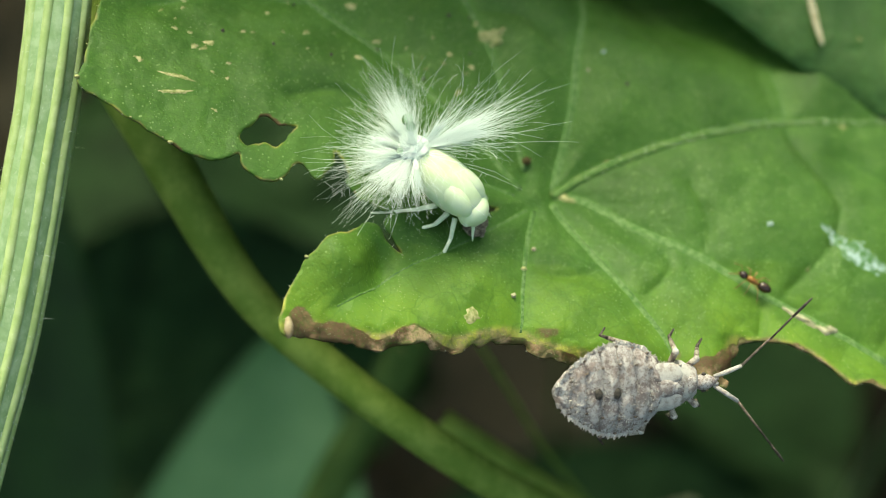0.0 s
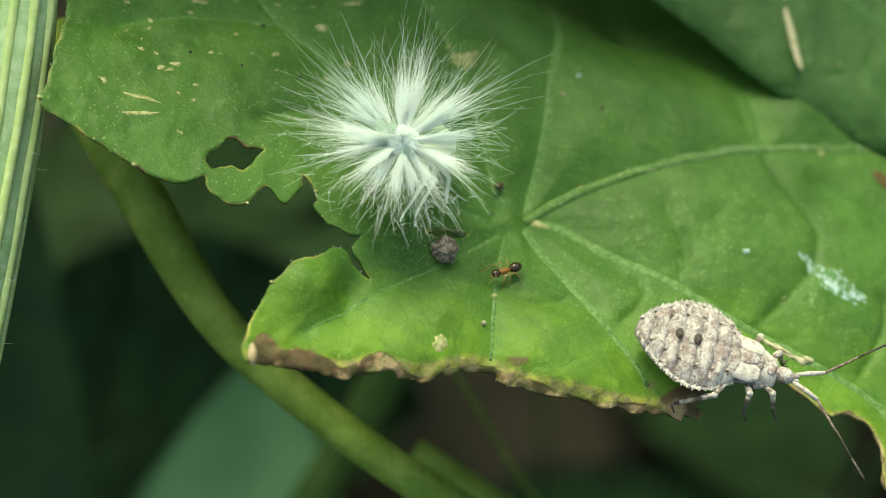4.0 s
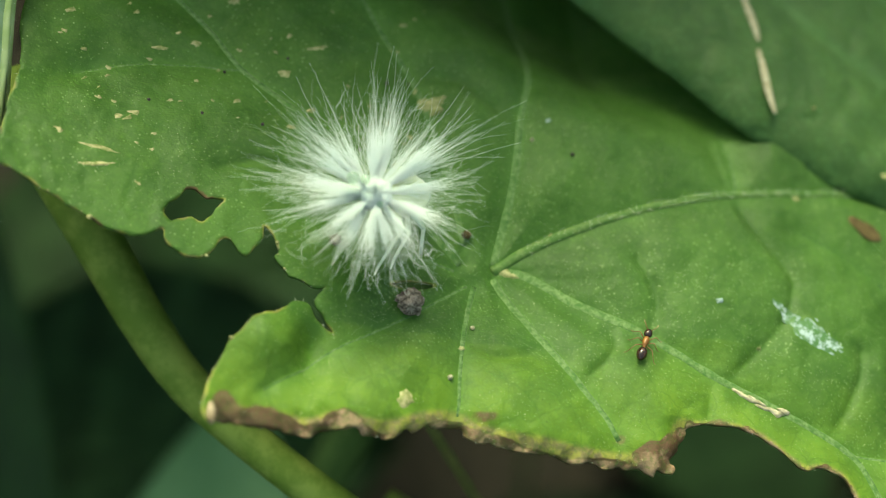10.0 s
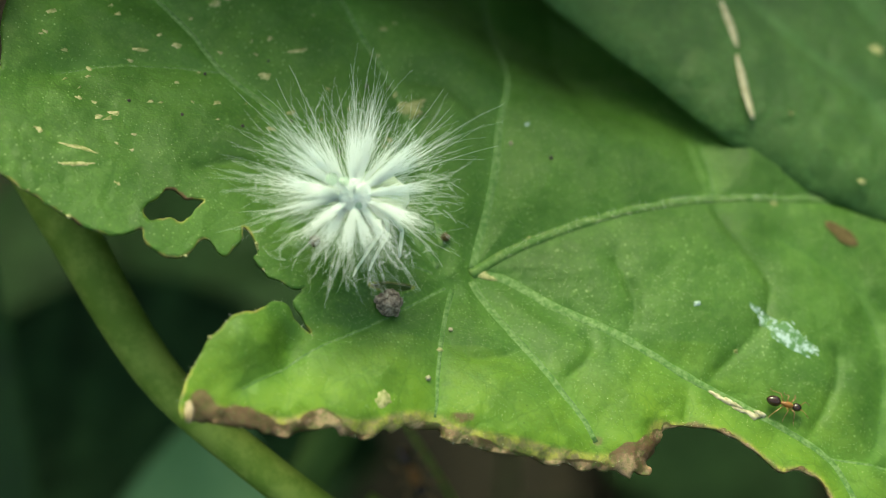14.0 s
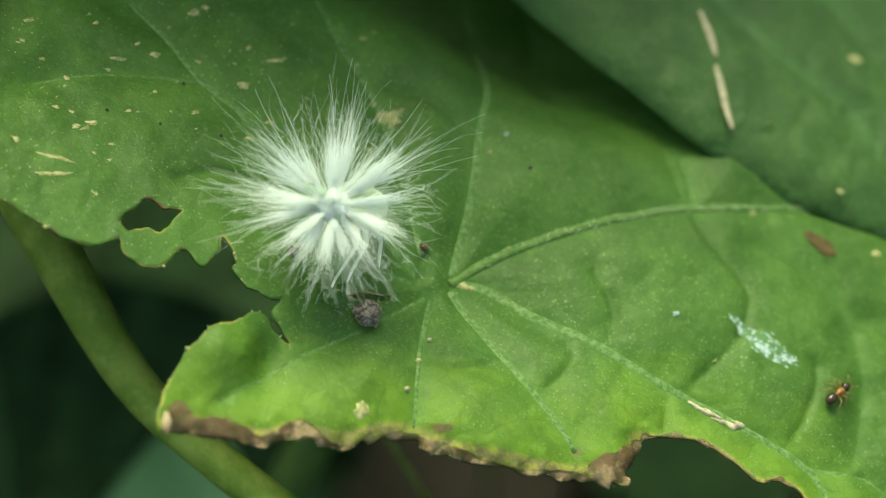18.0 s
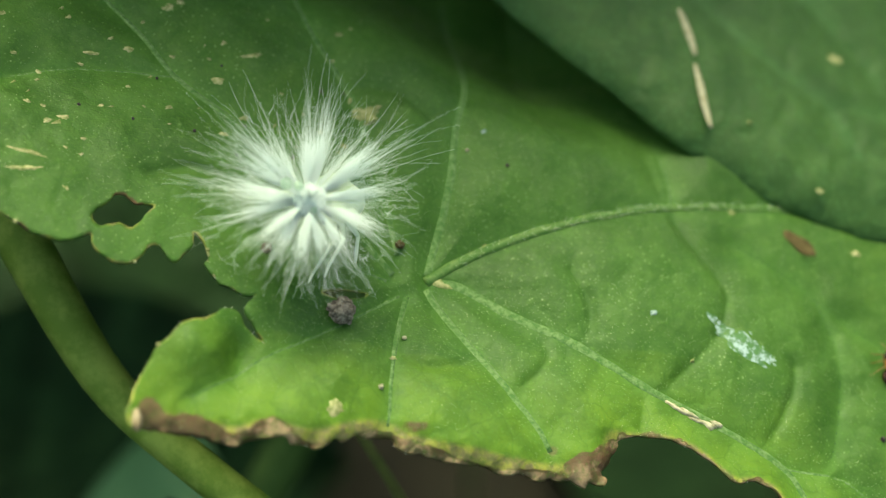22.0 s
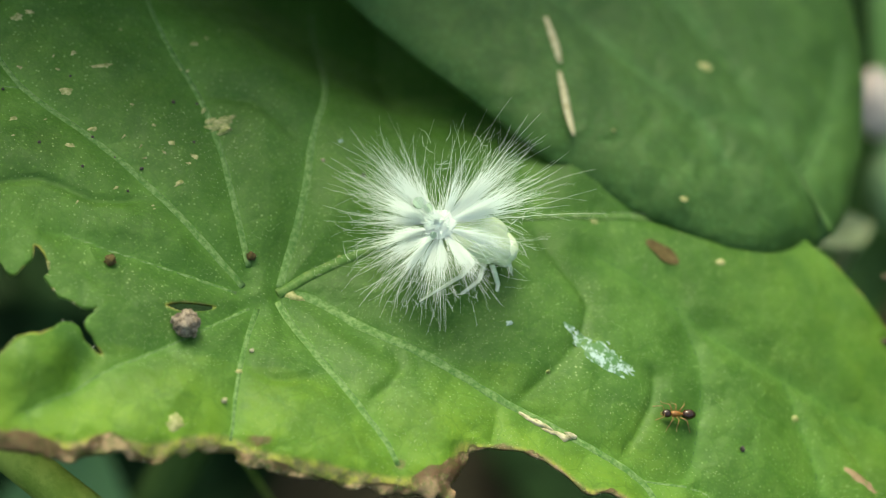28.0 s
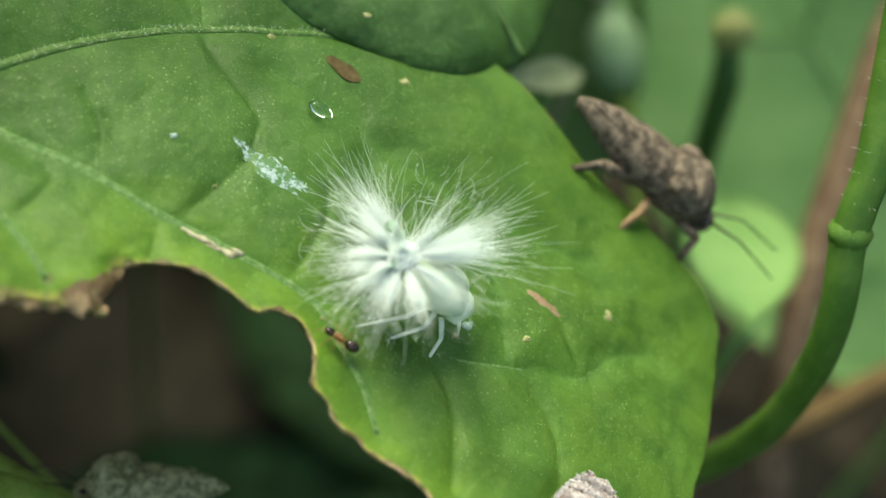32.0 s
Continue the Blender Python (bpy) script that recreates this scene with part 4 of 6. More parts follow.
ob, pts = stem_thing("plant_stem", [(-32.9, 16.0, 318.5), (-33.6, 10.2, 315.1), (-33.9, 6.7, 312.4), (-34.3, 3.7, 310.1), (-34.8, 0.8, 307.8), (-35.5, -2.5, 305.3), (-36.7, -8.1, 301.0),
                                    (-37.8, -12.2, 297.8), (-40.0, -18.7, 292.8), (-43.0, -26.0, 285.0)], 1.9, STEM_GROOVE, "pale green ribbed stem with fine white hairs", 0, 0, 24, 1.0)
for k in range(9):
    line = []
    for i, p in enumerate(pts):
        d = (pts[min(i + 1, len(pts) - 1)] - pts[max(i - 1, 0)]).normalized()
        side = d.cross(Vector((0, 0, 1))).normalized()
        top = side.cross(d)
        a = 2 * math.pi * (k + 0.2) / 9
        line.append(p + (side * math.cos(a) + top * math.sin(a)) * 1.82)
    part("ridge", Shape().tube(line, [0.34 * (1 + 0.12 * noise.noise((i * 0.4, k, 1.0))) for i in range(len(line))], 8), STEM_PALE, ob, "raised pale yellow-green ridge")
hair = Shape()
for _ in range(1300):
    i = rng.randrange(1, len(pts) - 1)
    d = (pts[i + 1] - pts[i - 1]).normalized()
    side = d.cross(Vector((0, 0, 1))).normalized()
    top = side.cross(d)
    a = rng.uniform(0, 6.283)
    out = side * math.cos(a) + top * math.sin(a)
    b = pts[i] + d * rng.uniform(-0.5, 0.5) + out * 2.0
    k = rng.uniform(0.1, 0.28) if rng.random() < 0.965 else rng.uniform(0.7, 1.5)
    hair.spike(b, b + out * k + d * rng.uniform(-0.2, 0.35), 0.018, 3)
tagged(part("hairs", hair, HAIR, ob, "", False), kind="stuff")
for q, r in (((-31.6, 5.4, 307.6), 0.2), ((-31.3, 9.4, 310.4), 0.24)):
    part("gland", Shape().ball(Vector(q) - Vector((-32.9, 16.0, 318.5)), (r, r, r), 6, 8), SCAR_BROWN, ob, "tiny brown bump")
part("gland", Shape().ball(Vector((-31.4, 7.6, 309.0)) - Vector((-32.9, 16.0, 318.5)), (0.3, 0.3, 0.3), 6, 8), SCAR_BROWN, ob, "tiny brown bump")

ob, pts = stem_thing("leaf_stalk", [(-34.4, 13.3, 304.9), (-32.3, 9.8, 302.7), (-28.2, 4.0, 298.9), (-24.7, -0.8, 295.2), (-21.5, -4.3, 292.6),
                                    (-16.7, -7.9, 290.6), (-11.1, -11.0, 287.6), (-5.0, -12.6, 282.6), (0.7, -12.8, 277.3), (9.8, -12.9, 268.3), (36.0, -18.0, 235.0)], 1.32, STEM_GREEN, "smooth yellow-green leaf stalk running under the chewed leaf", swell=0.5)
part("node", Shape().ball(pts[17], (0.5, 0.4, 0.4), 6, 8), SCAR, ob)
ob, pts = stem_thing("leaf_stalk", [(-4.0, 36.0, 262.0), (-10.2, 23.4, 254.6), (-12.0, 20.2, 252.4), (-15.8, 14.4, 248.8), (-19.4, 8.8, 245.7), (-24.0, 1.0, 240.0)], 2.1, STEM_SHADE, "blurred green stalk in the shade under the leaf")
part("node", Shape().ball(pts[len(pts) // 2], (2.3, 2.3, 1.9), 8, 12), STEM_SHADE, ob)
stem_thing("thin_stalk", [(-10.0, 12.0, 279.0), (-7.0, 8.1, 274.2), (-3.1, 4.3, 268.7), (0.0, 2.0, 263.2), (4.7, -0.9, 257.2), (12.0, -5.0, 248.0)], 0.2, STEM_GREEN, "thin green stalk below the leaf")
ob, pts = stem_thing("plant_stem", [(61.6, 8.0, 312.0), (60.8, 2.5, 305.2), (60.4, -0.3, 301.6), (59.8, -3.4, 297.8), (58.9, -5.5, 294.5), (59.1, -8.3, 288.6), (59.3, -8.6, 280.6), (58.6, -7.6, 272.1),
                                    (56.1, -5.4, 263.0), (51.1, -2.1, 251.5), (40.0, 6.0, 225.0)], 1.25, STEM_FRESH, "fresh green stem with a swollen node beside the leaf tip", 5, 0.05)
part("node", Shape().ball(Vector((58.9, -5.6, 294.3)) - Vector((61.6, 8.0, 312.0)), (1.5, 1.45, 1.4), 8, 12, None, lambda x, y, z: (x * (1 + 0.1 * math.sin(7 * z)), y, z)), STEM_FRESH, ob, "swollen hairy node")
hair = Shape()
for _ in range(120):
    i = rng.randrange(1, 14)
    a = rng.uniform(0, 6.283)
    d = (pts[i + 1] - pts[i - 1]).normalized()
    side = d.orthogonal().normalized()
    out = side * math.cos(a) + side.cross(d) * math.sin(a)
    hair.spike(pts[i] + out * 1.2, pts[i] + out * rng.uniform(1.5, 2.1) + d * rng.uniform(-0.2, 0.2), 0.02, 3)
tagged(part("hairs", hair, HAIR, ob, "", False), kind="stuff")
stem_thing("dry_stem", [(92.0, 56.0, 276.0), (89.2, 47.2, 268.3), (85.7, 40.3, 262.1), (82.2, 32.5, 255.1), (78.6, 23.9, 247.4), (76.7, 14.7, 237.1), (76.3, 8.3, 228.0), (76.0, 0.0, 200.0)], 2.1, STEM_BROWN, "dry brown upright stem behind the leaf")
stem_thing("twig", [(62.0, 4.0, 247.0), (75.9, 11.6, 242.1), (82.4, 15.4, 240.2), (89.7, 19.4, 238.6), (110.0, 30.0, 233.0)], 1.5, TWIG, "orange-brown dry twig behind the fresh stem")
dry = bpy.data.objects["dry_stem"]
for k in (0.25, 0.62):
    p = Vector((92.0, 56.0, 276.0)).lerp(Vector((76.3, 8.3, 228.0)), k) - Vector((92.0, 56.0, 276.0))
    part("node", Shape().ball(p, (2.5, 2.5, 2.2), 8, 12, None, lambda x, y, z: (x * (1 + 0.1 * math.sin(7 * z)), y, z)), STEM_BROWN, dry)


# ---- leaves further down and behind ----
def plain_leaf(base, tip, width, face, mat, label, bend=0.12, shape_power=0.8, group="", foot=None):
    """A simple pointed leaf from base to tip with a midrib and side veins; face is roughly the way its upper side looks."""
    b, t = Vector(base), Vector(tip)
    length = (t - b).length
    ax = (t - b).normalized()
    n = (Vector(face) - ax * Vector(face).dot(ax)).normalized()
    s = n.cross(ax)
    m = Matrix((ax, s, n)).transposed().to_4x4()
    m.translation = b * MM
    ob = thing("leaf", m, label, "leaf", group)
    rows, cols = 26, 13

    def at(i, j):
        x = i / rows
        w = width * 0.5 * math.sin(math.pi * min(1, x ** shape_power * 0.985 + 0.015)) ** 0.75
        y = j / (cols // 2)
        z = bend * length * math.sin(math.pi * x) + 0.10 * width * abs(y) ** 1.3 + 0.02 * width * noise.noise((x * 7, y * 4, length))
        return (x * length, y * w, z)

    top = [at(i, j) for i in range(rows + 1) for j in range(-(cols // 2), cols // 2 + 1)]
    n0 = len(top)
    k = cols
    faces = [(i * k + j, (i + 1) * k + j, (i + 1) * k + j + 1, i * k + j + 1) for i in range(rows) for j in range(k - 1)]
    rim = [(i * k, (i + 1) * k) for i in range(rows)] + [((i + 1) * k + k - 1, i * k + k - 1) for i in range(rows)]
    sh = Shape().add(top + [(x, y, z - 0.3) for x, y, z in top], faces + [tuple(q + n0 for q in f[::-1]) for f in faces] + [(a, b2, b2 + n0, a + n0) for a, b2 in rim])
    part("blade", sh, mat, ob)
    fx, fy = foot or (b.x + 6, b.y + 25)
    line = [m.inverted() @ (Vector(q) * MM) / MM for q in curve([tuple(b), (b.x * 0.8 + fx * 0.2, b.y * 0.8 + fy * 0.2, b.z * 0.9), (b.x * 0.3 + fx * 0.7, b.y * 0.3 + fy * 0.7, b.z * 0.4), (fx, fy, -3.0)], 8.0)]
    part("stalk", Shape().tube(line, 0.8, 8), mat, ob)
    part("midrib", Shape().tube([at(i, 0) for i in range(rows)], [0.9 * (1 - 0.8 * i / rows) * width / 40 for i in range(rows)], 8, 0.6), mat, ob)
    for i in range(4, rows - 6, 5):
        for sgn in (-1, 1):
            line = [Vector(at(i + q * 0.9, sgn * q)) for q in range(0, 5)]
            part("vein", Shape().tube(line, [0.35 * width / 40 * (1 - 0.12 * q) for q in range(5)], 6, 0.5), mat, ob)
    return ob


plain_leaf((-38.0, 0.0, 185.0), (-27.0, 42.0, 227.0), 34.0, (0.1, -0.75, 0.65), PALE, "shaded bluish green leaf pointing up below the chewed leaf", 0.04, 0.62)
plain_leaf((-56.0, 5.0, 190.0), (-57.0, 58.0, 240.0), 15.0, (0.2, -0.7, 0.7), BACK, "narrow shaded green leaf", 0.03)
plain_leaf((-80.0, 75.0, 170.0), (-12.0, 92.0, 135.0), 50.0, (0.1, -0.4, 0.9), DEEP_SHADE, "dark green leaf in deep shade", 0.06)
plain_leaf((30.0, 10.0, 150.0), (72.0, 30.0, 178.0), 30.0, (0.0, -0.5, 0.85), DEEP_SHADE, "dark green leaf lying below in the shade", 0.1)
plain_leaf((118.0, 40.0, 215.0), (62.0, 84.0, 272.0), 56.0, (-0.1, -0.6, 0.8), BRIGHT, "bright green leaf behind the leaf tip", 0.05)
plain_leaf((65.8, 10.7, 261.0), (72.3, 34.1, 249.9), 11.0, (-0.2, -0.2, 1.0), BRIGHT, "small bright green leaf behind the leaf tip", 0.05, 0.9)
plain_leaf((50.9, 31.3, 271.3), (41.7, 24.6, 277.4), 3.2, (-0.2, -0.6, 0.8), SEPAL, "pale dry sepal behind the leaf edge", 0.05, 0.7, "", (62, 80))
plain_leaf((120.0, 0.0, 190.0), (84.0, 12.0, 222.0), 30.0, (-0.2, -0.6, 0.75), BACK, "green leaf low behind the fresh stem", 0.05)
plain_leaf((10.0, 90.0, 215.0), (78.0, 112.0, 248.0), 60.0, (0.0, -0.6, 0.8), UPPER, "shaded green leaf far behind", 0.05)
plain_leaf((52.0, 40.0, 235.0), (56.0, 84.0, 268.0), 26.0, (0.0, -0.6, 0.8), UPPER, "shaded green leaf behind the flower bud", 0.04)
# Added above the view, only to cast soft shade on the chewed leaf.
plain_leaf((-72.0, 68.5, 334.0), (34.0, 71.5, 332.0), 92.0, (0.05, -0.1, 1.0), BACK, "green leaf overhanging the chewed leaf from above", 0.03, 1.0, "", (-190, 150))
# Unseen leaves, added to roof over the ground behind and keep it dark.
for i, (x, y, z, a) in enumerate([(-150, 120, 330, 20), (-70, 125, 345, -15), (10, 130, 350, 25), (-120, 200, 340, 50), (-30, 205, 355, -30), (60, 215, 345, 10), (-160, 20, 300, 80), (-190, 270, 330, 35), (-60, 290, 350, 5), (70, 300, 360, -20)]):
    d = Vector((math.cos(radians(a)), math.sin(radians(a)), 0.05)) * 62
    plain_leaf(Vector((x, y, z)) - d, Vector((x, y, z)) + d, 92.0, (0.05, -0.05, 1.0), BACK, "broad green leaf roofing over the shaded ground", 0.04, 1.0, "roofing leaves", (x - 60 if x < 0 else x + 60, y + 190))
rl = random.Random(5)
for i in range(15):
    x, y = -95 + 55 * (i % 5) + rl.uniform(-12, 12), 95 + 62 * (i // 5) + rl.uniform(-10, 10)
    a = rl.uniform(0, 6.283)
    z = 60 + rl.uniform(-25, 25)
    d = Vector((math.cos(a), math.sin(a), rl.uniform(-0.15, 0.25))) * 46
    plain_leaf(Vector((x, y, z)) - d, Vector((x, y, z)) + d, 54.0 + rl.uniform(-8, 8), (0.1, -0.2, 0.95), LITTER if i % 3 == 1 else DEEP_SHADE, "dead brown leaf low in deep shade" if i % 3 == 1 else "dark green leaf low in deep shade", 0.05, 0.9, "dark leaves low in the shade")

# Ground far below, one sheet to the horizon.
gm = Shape().add([(-60000, -60000, 0), (60000, -60000, 0), (60000, 60000, 0), (-60000, 60000, 0)], [(0, 1, 2, 3)])
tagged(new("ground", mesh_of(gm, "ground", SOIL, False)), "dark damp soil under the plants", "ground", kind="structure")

# Unseen ring of leaves, added all round to shut out the low sky.
rt = random.Random(8)
hedge = Shape()
for _ in range(2600):
    a, r, z = rt.uniform(0, 6.283), rt.uniform(480, 900), rt.uniform(5, 560)
    z *= 1.0 if math.sin(a) > -0.2 else 0.45  # lower on the open side
    c = Vector((r * math.cos(a), 60 + r * math.sin(a), z))
    ax = Vector((rt.gauss(0, 1), rt.gauss(0, 1), rt.gauss(-0.2, 0.5))).normalized()
    n = Vector((-math.cos(a) + rt.gauss(0, 0.5), -math.sin(a) + rt.gauss(0, 0.5), rt.uniform(0.2, 1.2)))
    s = n.cross(ax).normalized()
    n = ax.cross(s)
    k, w = rt.uniform(35, 70), rt.uniform(14, 28)
    hedge.add([c - ax * k, c - ax * k * 0.2 + s * w + n * 4, c - ax * k * 0.2, c - ax * k * 0.2 - s * w + n * 4, c + ax * k * 0.5 + s * w * 0.6 + n * 2, c + ax * k * 0.5 - n * 2, c + ax * k * 0.5 - s * w * 0.6 + n * 2, c + ax * k - n * 8],
              [(0, 1, 2), (0, 2, 3), (1, 4, 5, 2), (2, 5, 6, 3), (4, 7, 5), (5, 7, 6)])
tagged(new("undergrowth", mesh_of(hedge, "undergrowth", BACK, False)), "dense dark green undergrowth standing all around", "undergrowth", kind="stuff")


# ---- bud and bloom behind the leaf tip ----
m0 = look((0.0595, 0.0559, 0.2617), (0.0640, 0.0470, 0.2495))
bud = thing("flower_bud", m0, "pinkish white flower bud on a pale green calyx", "flower")
part("petals", Shape().ball((0, 0, 1.0), (2.6, 2.6, 4.0), 10, 14, None, lambda x, y, z: (x * (1 + 0.12 * math.sin(3 * math.atan2(y, z))), y, z * (1 - 0.15 * x))), BUD_PINK, bud, "pinkish white folded petals")
part("calyx", Shape().ball((0, 0, -8.5), (3.0, 3.0, 5.0), 10, 14, None, lambda x, y, z: (x, y * (1 - 0.12 * z), z)), BUD_GREEN, bud, "pale green swollen calyx")
part("stalk", Shape().tube([(0, 0, -13), (1, 1, -20), (3, 1, -30), (6, 0, -50)], [0.9, 0.8, 0.8, 0.8], 8), STEM_GREEN, bud)
bloom = thing("yellow_flower", Matrix.Translation((0.0708, 0.0442, 0.2648)), "yellowish flower head on a dark green stalk", "flower")
part("bloom", Shape().ball((0, 0, 0), (2.1, 1.9, 2.5), 10, 14, None, lambda x, y, z: (x * (1 + 0.2 * math.sin(6 * z)), y, z)), BLOOM, bloom)
part("stalk", Shape().tube([(0, 0, -1.5), (0.6, -1.5, -6), (0.3, -3, -14), (4, -2, -50), (12, 20, -268)], [1.2, 1.6, 1.5, 1.2, 1.0], 8), UPPER, bloom, "dark green stalk")


# ---- crumbs and droppings on the leaf ----
def crumb(name, u, v, r, mat, label, seed, category="crumb"):
    def warp(x, y, z):
        k = 1 + 0.30 * noise.noise((x * 1.6 + seed, y * 1.6, z * 1.6)) + 0.16 * noise.noise((x * 4 + seed, y * 4, z * 4)) + 0.10 * noise.noise((x * 10 + seed, y * 10, z * 10))
        return (x * k, y * k, z * k)
    h = float(leaf_height(np.array([u]), np.array([v]), np.array([5.0]))[0] - ground(u, v))
    ob = thing(name, sit(u, v, h, seed * 40.0), label, category)
    part("lump", Shape().ball((0, 0, r * 0.75), (r, r * 0.9, r * 0.85), 26, 34, None, warp), mat, ob)
    for k in range(5):
        a = k * 1.3 + seed
        part("grain", Shape().ball((r * 0.95 * math.cos(a), r * 0.95 * math.sin(a), r * (0.3 + 0.2 * (k % 3))), (r * 0.22, r * 0.2, r * 0.18), 5, 7, None, warp), mat, ob)
    return ob


crumb("soil_crumb", -7.3, -4.2, 0.85, CRUMB, "round grey-brown crumb of soil on the leaf", 1.0)
crumb("soil_crumb", -12.2, -0.3, 0.36, SCAR_BROWN, "small dark brown crumb on the leaf", 2.0)
debris = thing("plant_debris", LEAF_M, "tan shreds of dry plant debris on the vein", "debris")
for i, (du, dv, du2, dv2, w) in enumerate([(-0.5, -0.3, 0.5, 0.1, 0.4), (-0.2, 0.2, 0.7, 0.5, 0.28), (-0.9, 0.0, -0.4, 0.4, 0.2), (0.1, -0.6, 0.6, -0.4, 0.22), (-1.2, 0.8, -1.0, 1.2, 0.14)]):
    part("shred", patch([(-5.8 + du, 11.4 + dv), (-5.8 + du2, 11.4 + dv2)], w, 120 + i * 3.0, 0.12 + 0.08 * (i % 2)), SCAR, debris)
for i, (u, v) in enumerate([(4.0, 8.6), (-2.9, -5.0), (-4.6, -9.0), (29.9, -8.7), (1.3, 9.7), (-3.1, 2.2), (-14.0, 9.0), (-9.0, 12.5), (-20.0, 11.6), (-24.8, 8.0)]):
    crumb("speck", u, v, (0.12, 0.15, 0.17, 0.17, 0.12, 0.3, 0.1, 0.12, 0.1, 0.1)[i], CHALK_DARK if i in (0, 3, 6, 7, 8, 9) else (STRAW if i != 5 else SCAR_BROWN), "tiny dark speck on the leaf" if i in (0, 3, 6, 7, 8, 9) else "tiny tan speck on the leaf", i + 4.0, "speck")
for i in range(14):
    u, v = rf.uniform(-28.0, -5.0), rf.uniform(4.0, 15.0)
    if v < 30 + u:
        crumb("speck", u, v, rf.uniform(0.07, 0.12), CHALK_DARK, "tiny dark speck on the leaf", i + 20.0, "speck")
smear = thing("bird_dropping", LEAF_M, "dried bluish white smear of a dropping on the leaf", "dropping")
rs = random.Random(21)
part("film", patch([(18.4, -1.8), (20.2, -3.3), (22.3, -4.2)], 0.80, 81.0, 0.02, 44), FILM, smear, "thin streaky bluish white film")
for i in range(14):
    s = rs.random()
    u, v = 18.3 + 4.1 * s + rs.gauss(0, 0.15), -1.9 - 2.3 * s + rs.gauss(0, 0.2 + 0.3 * math.sin(math.pi * s))
    a, k = radians(rs.gauss(-30, 40)), rs.uniform(0.02, 0.16)
    part("flake", patch([(u - k * math.cos(a), v - k * math.sin(a)), (u + k * math.cos(a), v + k * math.sin(a))], rs.uniform(0.05, 0.14), 80 + i * 2.1, 0.03, 14), SPLAT, smear)


# ---- the wax-tailed planthopper nymph ----
def filament(sh, start, way, length, radius, droop, r):
    """One wax thread: a thin tapered three-sided strand that bends, and curls towards its end."""
    p, d = Vector(start), Vector(way).normalized()
    side = d.orthogonal().normalized()
    out = side.cross(d)
    a0 = r.uniform(0, 6.283)
    bend = (side * math.cos(a0) + out * math.sin(a0)) * droop
    curl = (side * r.gauss(0, 1) + out * r.gauss(0, 1)) * (0.05 + 0.22 * droop)
    n = 8 if droop > 0.15 else 6
    base = len(sh.v)
    for i in range(n):
        s = i / (n - 1)
        q = p + d * (length * (s - 0.35 * droop * s * s)) + bend * (length * s * s) + curl * (length * (s ** 4 - 0.5 * s ** 2))
        w = radius * (1.0 - 0.7 * s)
        for k in range(3):
            a = 2.0944 * k
            sh.v.append(tuple(q + side * (w * math.cos(a)) + out * (w * math.sin(a))))
    for i in range(n - 1):
        for k in range(3):
            a, b = base + 3 * i + k, base + 3 * i + (k + 1) % 3
            sh.f.append((a, b, b + 3, a + 3))


def leg(parent, name, points, radii, mat, label=""):
    ob = part(name, Shape().tube(points[:2] + points[1:2], [radii[0], radii[1], radii[1] * 0.6], 8), mat, parent, label)
    for i in range(1, len(points) - 1):
        part(("tibia", "tarsus", "claw")[min(i - 1, 2)], Shape().tube([points[i], points[i + 1]], [radii[i] * 0.9, radii[i + 1]], 8), mat, ob)
    return ob


hopper = thing("planthopper_nymph", Matrix.Identity(4), "pale green planthopper nymph with a spread fan of white wax threads", "insect")


def hopper_body(x, y, z):
    k = 1.0 - 0.22 * max(0, -x) ** 2 - 0.10 * max(0, x) ** 3
    return (x, y * k, z * k * (0.86 if z < 0 else 1.0))


part("abdomen", Shape().ball((2.6, 0, -0.15), (2.75, 1.48, 1.36), 16, 20, None, hopper_body), SKIN, hopper, "pale green smooth body")
part("wing_pad", Shape().ball((3.35, 0.64, 0.2), (1.55, 0.74, 0.92), 10, 14, Matrix.Rotation(0.08, 3, "Z"), hopper_body), SKIN, hopper)
part("wing_pad", Shape().ball((3.35, -0.64, 0.2), (1.55, 0.74, 0.92), 10, 14, Matrix.Rotation(-0.08, 3, "Z"), hopper_body), SKIN, hopper)
head = part("head", Shape().ball((4.95, 0, -0.3), (0.95, 1.10, 0.95), 12, 16, None, lambda x, y, z: (x * (1 - 0.25 * abs(y)), y, z)), SKIN, hopper)
part("face", Shape().ball((5.45, 0, -0.8), (0.42, 0.55, 0.5), 8, 12), PALE_LEG, head)
for s in (-1, 1):
    part("eye", Shape().ball((5.1, 0.95 * s, -0.4), (0.24, 0.16, 0.24), 8, 10), PALE_LEG, head, "milky white eye")
    part("antenna", Shape().tube([(5.6, 0.6 * s, -0.6), (5.9, 0.9 * s, -0.8), (6.2, 1.05 * s, -1.1)], [0.13, 0.08, 0.03], 6), PALE_LEG, head)
    leg(hopper, "leg", [(4.5, 0.9 * s, -0.9), (5.1, 1.9 * s, -1.2), (5.9, 3.0 * s, -3.1), (6.1, 3.4 * s, -3.4)], [0.17, 0.13, 0.09, 0.055], PALE_LEG)
    leg(hopper, "leg", [(4.0, 0.9 * s, -1.0), (3.9, 1.8 * s, -1.5), (3.1, 2.6 * s, -3.0), (2.9, 2.9 * s, -3.4)], [0.17, 0.13, 0.09, 0.055], PALE_LEG)
    leg(hopper, "leg", [(3.2, 1.0 * s, -1.1), (2.5, 1.9 * s, -1.5), (1.2, 2.8 * s, -3.1), (0.8, 3.1 * s, -3.4)], [0.17, 0.13, 0.08, 0.05], PALE_LEG)
